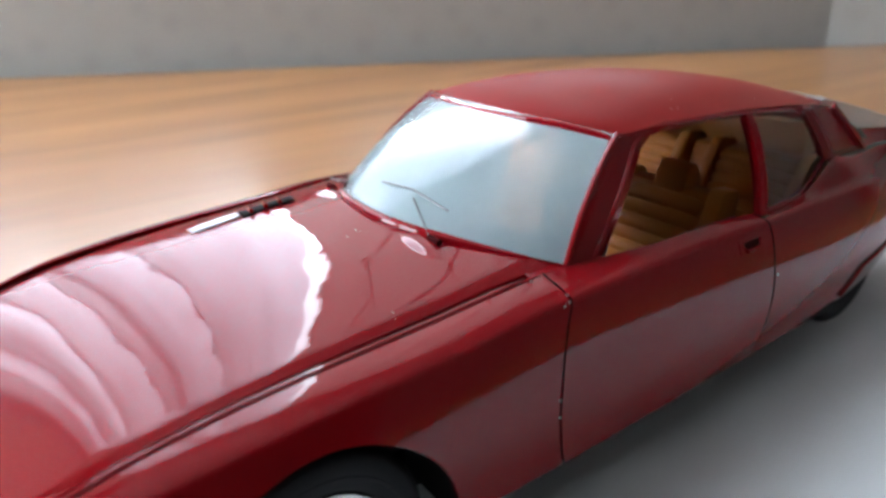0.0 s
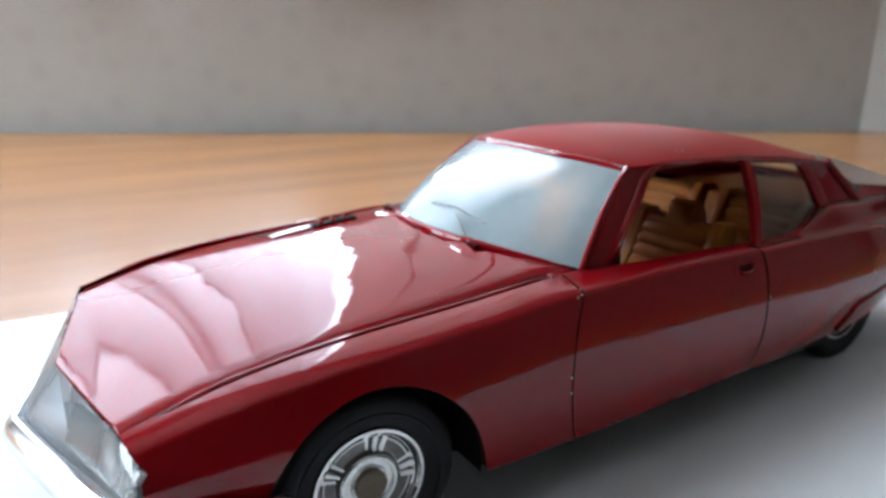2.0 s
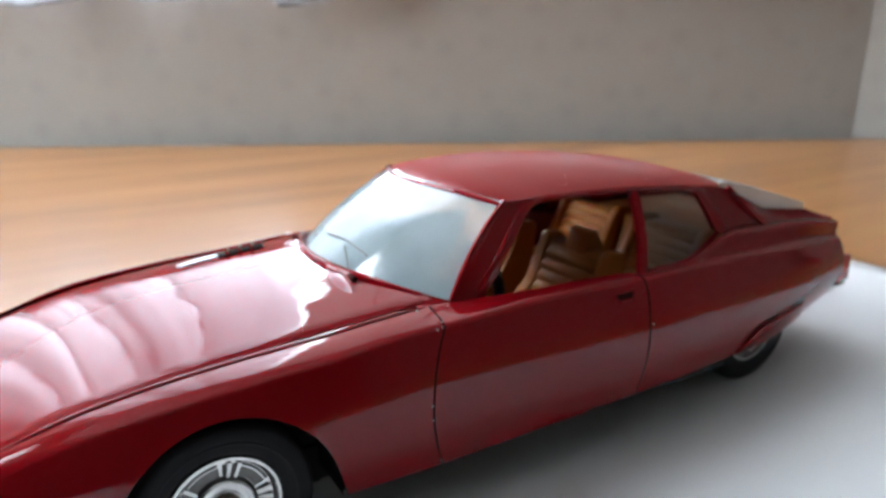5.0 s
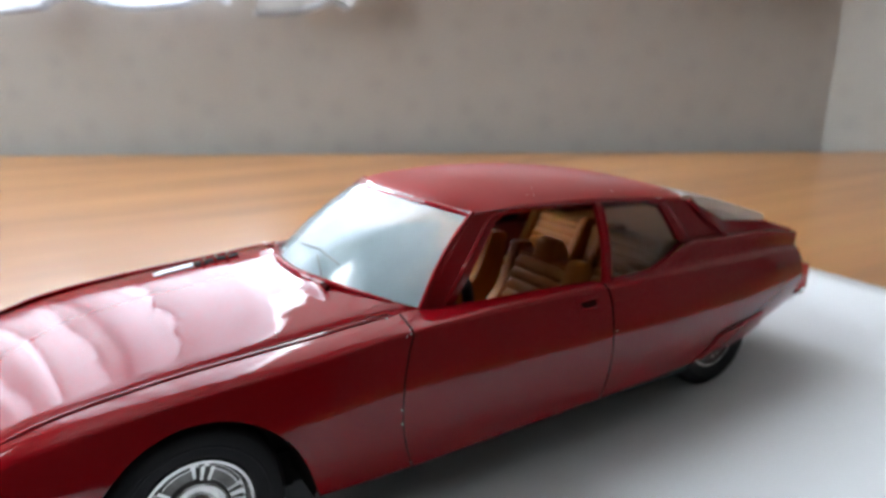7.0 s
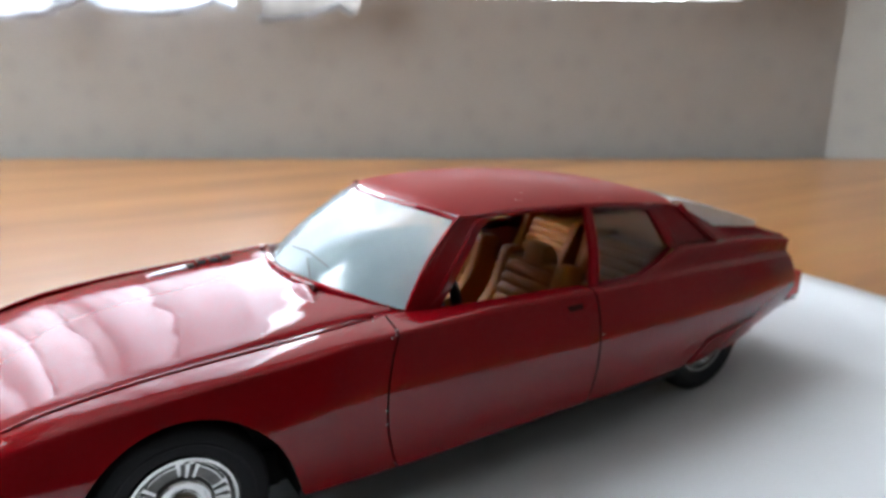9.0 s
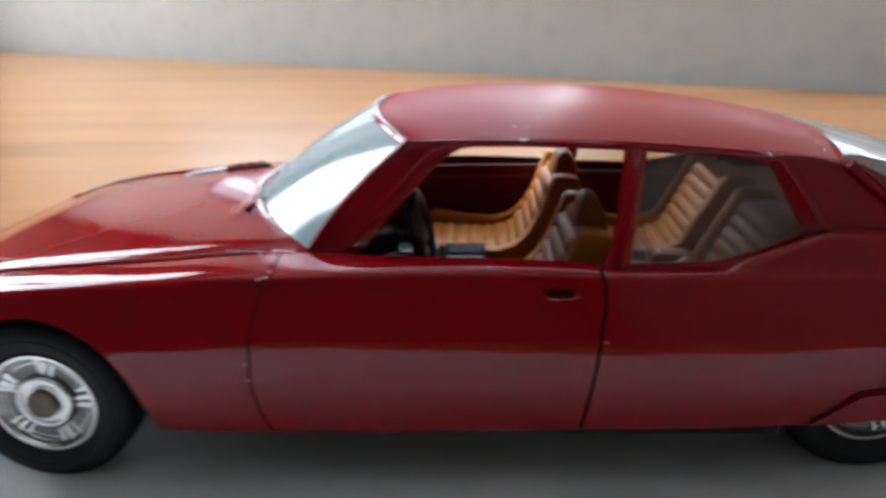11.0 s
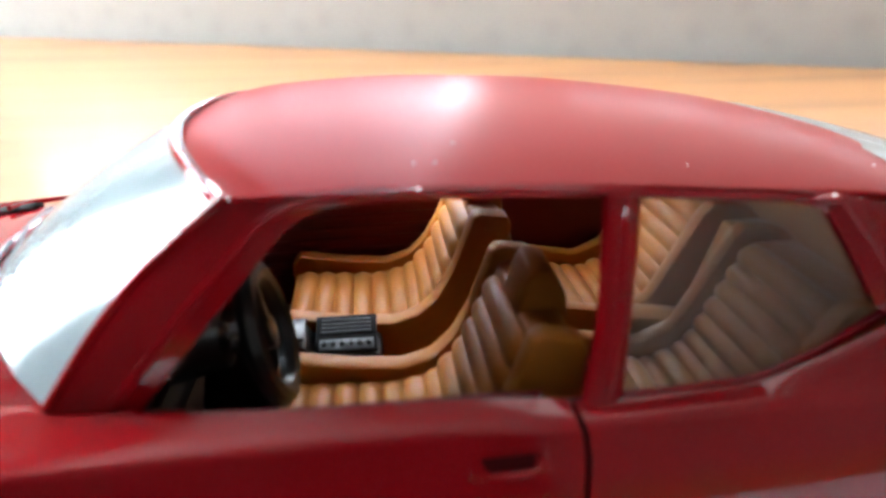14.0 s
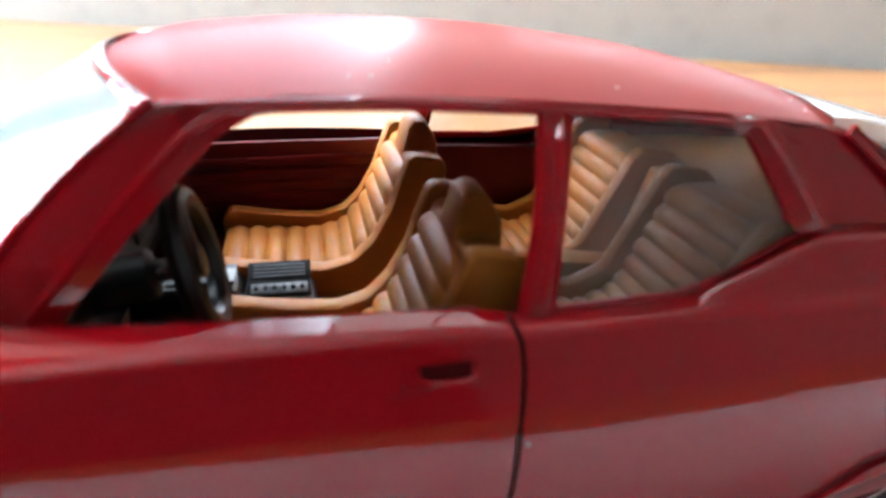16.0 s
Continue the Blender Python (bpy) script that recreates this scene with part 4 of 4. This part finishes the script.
for wx, wy in ((-1.45, 0.79), (1.475, 0.645)):
    for side in (-1, 1):
        wheel(wx, side * wy, side)

# ---- wipers, mirror ----
def on_glass(x, y, lift=0.012):
    """A place on the windscreen over (x, y)."""
    lo, hi = 0.0, 1.0
    for _ in range(30):
        a = (lo + hi) / 2
        p = screen(a, 0.5 + y / (2 * (0.685 - 0.127 * a)), 0.0)
        lo, hi = (a, hi) if p[0] < x else (lo, a)
    return (x - lift * 0.6, y, p[2] + lift * 0.8)


for base, top, b0, b1 in (((-0.765, -0.335), (-0.715, -0.18), (-0.715, 0.04), (-0.675, -0.32)), ((-0.755, 0.35), (-0.705, 0.42), (-0.70, 0.53), (-0.72, 0.30))):
    w = part("wiper", rod([on_glass(*base, 0.01), on_glass(*top, 0.022)], 0.0046, 6), STEEL, car, "thin grey wiper arm")
    part("blade", rod([on_glass(*b0), on_glass((b0[0] + b1[0]) / 2, (b0[1] + b1[1]) / 2, 0.016), on_glass(*b1)], 0.0044, 6), STEEL, w)
for side in (-1, 1):
    part("screen_edge", rod([tuple(Vector(screen(a, 0.5 + side * 0.5)) + Vector((-0.003, side * 0.002, 0.002))) for a in np.linspace(0.0, 1.0, 14)], 0.010, 8), RED, windscreen, "glossy red bead beside the screen")
part("mirror", box(-0.30, -0.275, -0.10, 0.10, 1.14, 1.195, 0.012), BLACK, car, "small dark rear-view mirror behind the windscreen")


# ---- cabin ----
part("cabin_floor", box(-0.85, 1.5, -0.74, 0.74, 0.30, 0.36), TAN_DARK, car)
part("bulkhead", prism([(-0.9, 0.3), (-0.82, 0.3), (-0.80, 0.80), (-0.86, 0.80)], -0.72, 0.72), BASE, car)
dash = part("dashboard", prism([(-0.84, 0.45), (-0.42, 0.45), (-0.36, 0.62), (-0.38, 0.755), (-0.44, 0.795), (-0.62, 0.81), (-0.84, 0.815)], -0.68, 0.68, 0.02), MATT_BLACK, car, "black dashboard")
part("instrument_hood", prism([(-0.46, 0.70), (-0.35, 0.70), (-0.33, 0.80), (-0.40, 0.84), (-0.50, 0.82)], -0.56, -0.16, 0.015), MATT_BLACK, dash)
for k in range(3):
    part("dash_vent", box(-0.375, -0.355, 0.10 + 0.17 * k, 0.24 + 0.17 * k, 0.66, 0.71, 0.004), DARK_SLOT, dash)
console = part("console", prism([(-0.40, 0.36), (0.135, 0.36), (0.135, 0.52), (0.125, 0.535), (-0.07, 0.545), (-0.09, 0.575), (-0.36, 0.60)], -0.065, 0.085, 0.008), BLACK, car, "black centre console")
radio = part("radio", box(-0.062, 0.120, -0.055, 0.075, 0.542, 0.552, 0.003), DARK_SLOT, console, "black radio plate with pale controls")
part("tray", box(-0.30, -0.09, -0.05, 0.07, 0.588, 0.600, 0.004), BLACK, console)
part("radio_frame", box(-0.055, 0.113, 0.004, 0.068, 0.551, 0.5545, 0.002), DARK_SLOT, radio)
for k in range(4):
    part("scale_bar", box(-0.045, 0.103, 0.012 + 0.014 * k, 0.016 + 0.014 * k, 0.5545, 0.556), KEY_GREY, radio)
part("key_strip", box(-0.05, 0.108, -0.048, -0.012, 0.551, 0.553, 0.001), KEY_GREY, radio, "worn grey strip of keys")
for k in range(6):
    part("knob", rod([(-0.036 + 0.026 * k, -0.030, 0.552), (-0.036 + 0.026 * k, -0.030, 0.560)], [0.0075, 0.006], 8), BLACK, radio)

pivot = Vector((0.03 * S, -0.055 * S, 0.545 * S))
radio.matrix_basis = Matrix.Translation(pivot) @ Matrix.Rotation(radians(16), 4, "X") @ Matrix.Diagonal((1, 1.15, 1, 1)) @ Matrix.Translation(-pivot)

# steering wheel and column
hub_c, tilt = Vector((-0.125, -0.37, 0.805)), radians(14)
axis = Vector((math.cos(tilt), 0, math.sin(tilt) * 0.9)).normalized()
side_v, up_v = Vector((0, 1, 0)), axis.cross(Vector((0, 1, 0))).normalized() * -1


def ring(r1, r2, tube, n=36, m=8):
    verts, faces = [], []
    for i in range(n):
        a = 2 * math.pi * i / n
        d = math.cos(a) * side_v * r1 + math.sin(a) * up_v * r2
        for j in range(m):
            b = 2 * math.pi * j / m
            verts.append(tuple(hub_c + d * (1 + tube / r1 * math.cos(b)) + axis * tube * math.sin(b)))
    for i in range(n):
        for j in range(m):
            faces.append((i * m + j, ((i + 1) % n) * m + j, ((i + 1) % n) * m + (j + 1) % m, i * m + (j + 1) % m))
    return verts, faces


wheel_ob = part("steering_wheel", ring(0.140, 0.148, 0.027), BLACK, car, "black steering wheel with a single spoke")
part("spoke", rod([hub_c - axis * 0.02, hub_c - up_v * 0.08 - axis * 0.01, hub_c - up_v * 0.16], [0.035, 0.024, 0.02], 10), BLACK, wheel_ob)
part("boss", rod([hub_c - axis * 0.05, hub_c + axis * 0.012, hub_c + axis * 0.016], [0.04, 0.038, 0.02], 16), BLACK, wheel_ob)
part("column", rod([hub_c - axis * 0.03, hub_c - axis * 0.09, hub_c - axis * 0.10, hub_c - axis * 0.24], [0.024, 0.026, 0.055, 0.062], 16), BLACK, wheel_ob)
part("stalk", rod([hub_c - axis * 0.08, hub_c - axis * 0.06 + Vector((0, -0.10, 0.03))], [0.012, 0.008], 8), BLACK, wheel_ob)


# ---- seats ----
def front_seat(yc):
    outline = [(-0.165, 0.40), (-0.18, 0.56), (-0.15, 0.60), (0.03, 0.570), (0.17, 0.560), (0.25, 0.585), (0.31, 0.645), (0.36, 0.735), (0.395, 0.83), (0.418, 0.895), (0.44, 0.905),
               (0.52, 0.893), (0.535, 0.86), (0.47, 0.60), (0.42, 0.40)]
    seat = part("front_seat", prism([(-0.16, 0.40), (-0.165, 0.535), (0.13, 0.522), (0.245, 0.545), (0.332, 0.64), (0.398, 0.785), (0.43, 0.87), (0.52, 0.87), (0.45, 0.60), (0.40, 0.40)], yc - 0.20, yc + 0.20, 0.012), TAN, car,
                "tan moulded bucket seat with ribbed cushions")
    for s in (-1, 1):
        y0 = yc + s * 0.235
        part("bolster", prism(outline, y0 - 0.036, y0 + 0.036, 0.018), TAN, seat)
    path = [(-0.15, 0.528), (0.13, 0.512), (0.25, 0.535), (0.34, 0.635), (0.406, 0.78), (0.438, 0.85)]
    d = np.r_[0, np.cumsum([math.dist(p, q) for p, q in zip(path, path[1:])])]
    for k in range(12):
        t = (k + 0.5) / 12 * d[-1]
        x, z = np.interp(t, d, [p[0] for p in path]), np.interp(t, d, [p[1] for p in path])
        w = 0.185
        part("rib", rod([(x, yc - w, z - 0.032), (x, yc - w + 0.02, z - 0.021), (x, yc - w + 0.05, z - 0.017), (x, yc + w - 0.05, z - 0.017), (x, yc + w - 0.02, z - 0.021), (x, yc + w, z - 0.032)], [0.036, 0.044, 0.045, 0.045, 0.044, 0.036], 16), TAN, seat)
    part("headrest", prism([(0.418, 0.84), (0.442, 0.94), (0.462, 0.968), (0.505, 0.965), (0.54, 0.90), (0.545, 0.82)], yc - 0.082, yc + 0.082, 0.018), TAN, seat)
    part("back_shell", prism([(0.47, 0.42), (0.50, 0.60), (0.545, 0.80), (0.52, 0.87), (0.43, 0.87), (0.40, 0.60), (0.38, 0.42)], yc - 0.255, yc + 0.255, 0.02), TAN, seat)
    return seat


driver_seat = front_seat(-0.355)
driver_seat.location = (0.018 * S, 0, -0.014 * S)
front_seat(0.345)


def rear_seat(yc):
    seat = part("rear_seat", prism([(0.62, 0.40), (0.62, 0.53), (0.90, 0.50), (1.02, 0.56), (1.17, 0.86), (1.30, 0.86), (1.22, 0.40)], yc - 0.21, yc + 0.21, 0.015), TAN, car,
                "tan ribbed rear bucket seat")
    for s in (-1, 1):
        y0 = yc + s * 0.235
        part("bolster", prism([(0.60, 0.40), (0.60, 0.57), (0.64, 0.595), (0.88, 0.555), (0.98, 0.60), (1.12, 0.87), (1.15, 0.905), (1.26, 0.895), (1.31, 0.85), (1.24, 0.40)], y0 - 0.032, y0 + 0.032, 0.018), TAN, seat)
    path = [(0.64, 0.53), (0.90, 0.502), (1.018, 0.558), (1.173, 0.865)]
    d = np.r_[0, np.cumsum([math.dist(p, q) for p, q in zip(path, path[1:])])]
    for k in range(13):
        t = (k + 0.5) / 13 * d[-1]
        x, z = np.interp(t, d, [p[0] for p in path]), np.interp(t, d, [p[1] for p in path])
        w = 0.195
        part("rib", rod([(x, yc - w, z - 0.03), (x, yc - w + 0.02, z - 0.020), (x, yc - w + 0.05, z - 0.016), (x, yc + w - 0.05, z - 0.016), (x, yc + w - 0.02, z - 0.020), (x, yc + w, z - 0.03)], [0.032, 0.04, 0.041, 0.041, 0.04, 0.032], 16), TAN, seat)
    return seat


rear_seat(-0.33)
rear_seat(0.33)
part("armrest", prism([(0.83, 0.40), (0.83, 0.585), (0.86, 0.60), (1.06, 0.575), (1.08, 0.55), (1.08, 0.40)], -0.055, 0.055, 0.012), TAN, car, "brown box between the rear seats")
part("rear_divider", prism([(1.02, 0.42), (1.17, 0.86), (1.30, 0.86), (1.20, 0.42)], -0.05, 0.05, 0.012), TAN, car)
part("parcel_shelf", prism([(1.28, 0.80), (2.05, 0.80), (2.05, 0.83), (1.28, 0.84)], -0.50, 0.50), TAN, car)

# inner side trims, red with moulded ribs
for side in (-1, 1):
    trim_panel = part("door_trim", grid(lambda a, b: ((x := -0.56 + 1.00 * a), side * (y_top(x) - 0.05 - 0.02 * (1 - b)), 0.34 + 0.47 * b), np.linspace(0, 1, 12), np.linspace(0, 1, 5), flip=side > 0), TRIM_RED, car,
                      "red inside of the door with moulded ribs", thick=0.02, off=0)
    for k in range(7):
        z = 0.48 + 0.045 * k
        part("trim_rib", rod([(-0.52, side * (y_top(-0.5) - 0.064), z), (0.40, side * (y_top(0.4) - 0.064), z)], 0.009, 6), TRIM_RED, trim_panel)
    part("quarter_trim", grid(lambda a, b: ((x := 0.46 + 0.90 * a), side * (y_top(x) - 0.06), 0.34 + 0.44 * b), np.linspace(0, 1, 10), np.linspace(0, 1, 4), flip=side > 0), TRIM_RED, car, thick=0.02, off=0)

# bare specks where the paint has chipped
for x, z in ((-0.598, 0.806), (-0.62, 0.80), (-0.588, 0.818), (-0.675, 0.52), (-0.675, 0.46), (0.50, 0.60), (-0.645, 0.845)):
    p = flank_at(x, min(z, z_top(x) - 0.004), 0.002)
    part("paint_chip", rod([p, (p[0] + 0.003, p[1] - 0.001, p[2] + 0.006)], 0.0022, 5), SILVER, car)
for y in (-0.27,):
    x, z = screen_top(y)
    part("paint_chip", rod([(x - 0.016, y, z - 0.012), (x - 0.018, y + 0.004, z + 0.004)], 0.003, 5), SILVER, car)
rng = random.Random(5)
for cx, cy, spread, count in ((-0.95, -0.12, 0.02, 3), (-1.06, -0.6, 0.015, 2)):
    for _ in range(count):
        x, y = cx + rng.gauss(0, spread), cy + rng.gauss(0, spread)
        z, r = bonnet_z(x, y) + 0.001, rng.uniform(0.0008, 0.0015)
        part("paint_chip", rod([(x, y, z - 0.001), (x + 0.002, y + 0.006, z + 0.0005)], r, 5), DULL, hood)
for _ in range(9):
    x, y, z = roof(rng.uniform(0.15, 0.95), rng.choice((0.06, 0.12, 0.3, 0.9)))
    part("dust_speck", rod([(x, y, z), (x + 0.003, y + 0.002, z + 0.002)], 0.0011, 5), PALE, car)
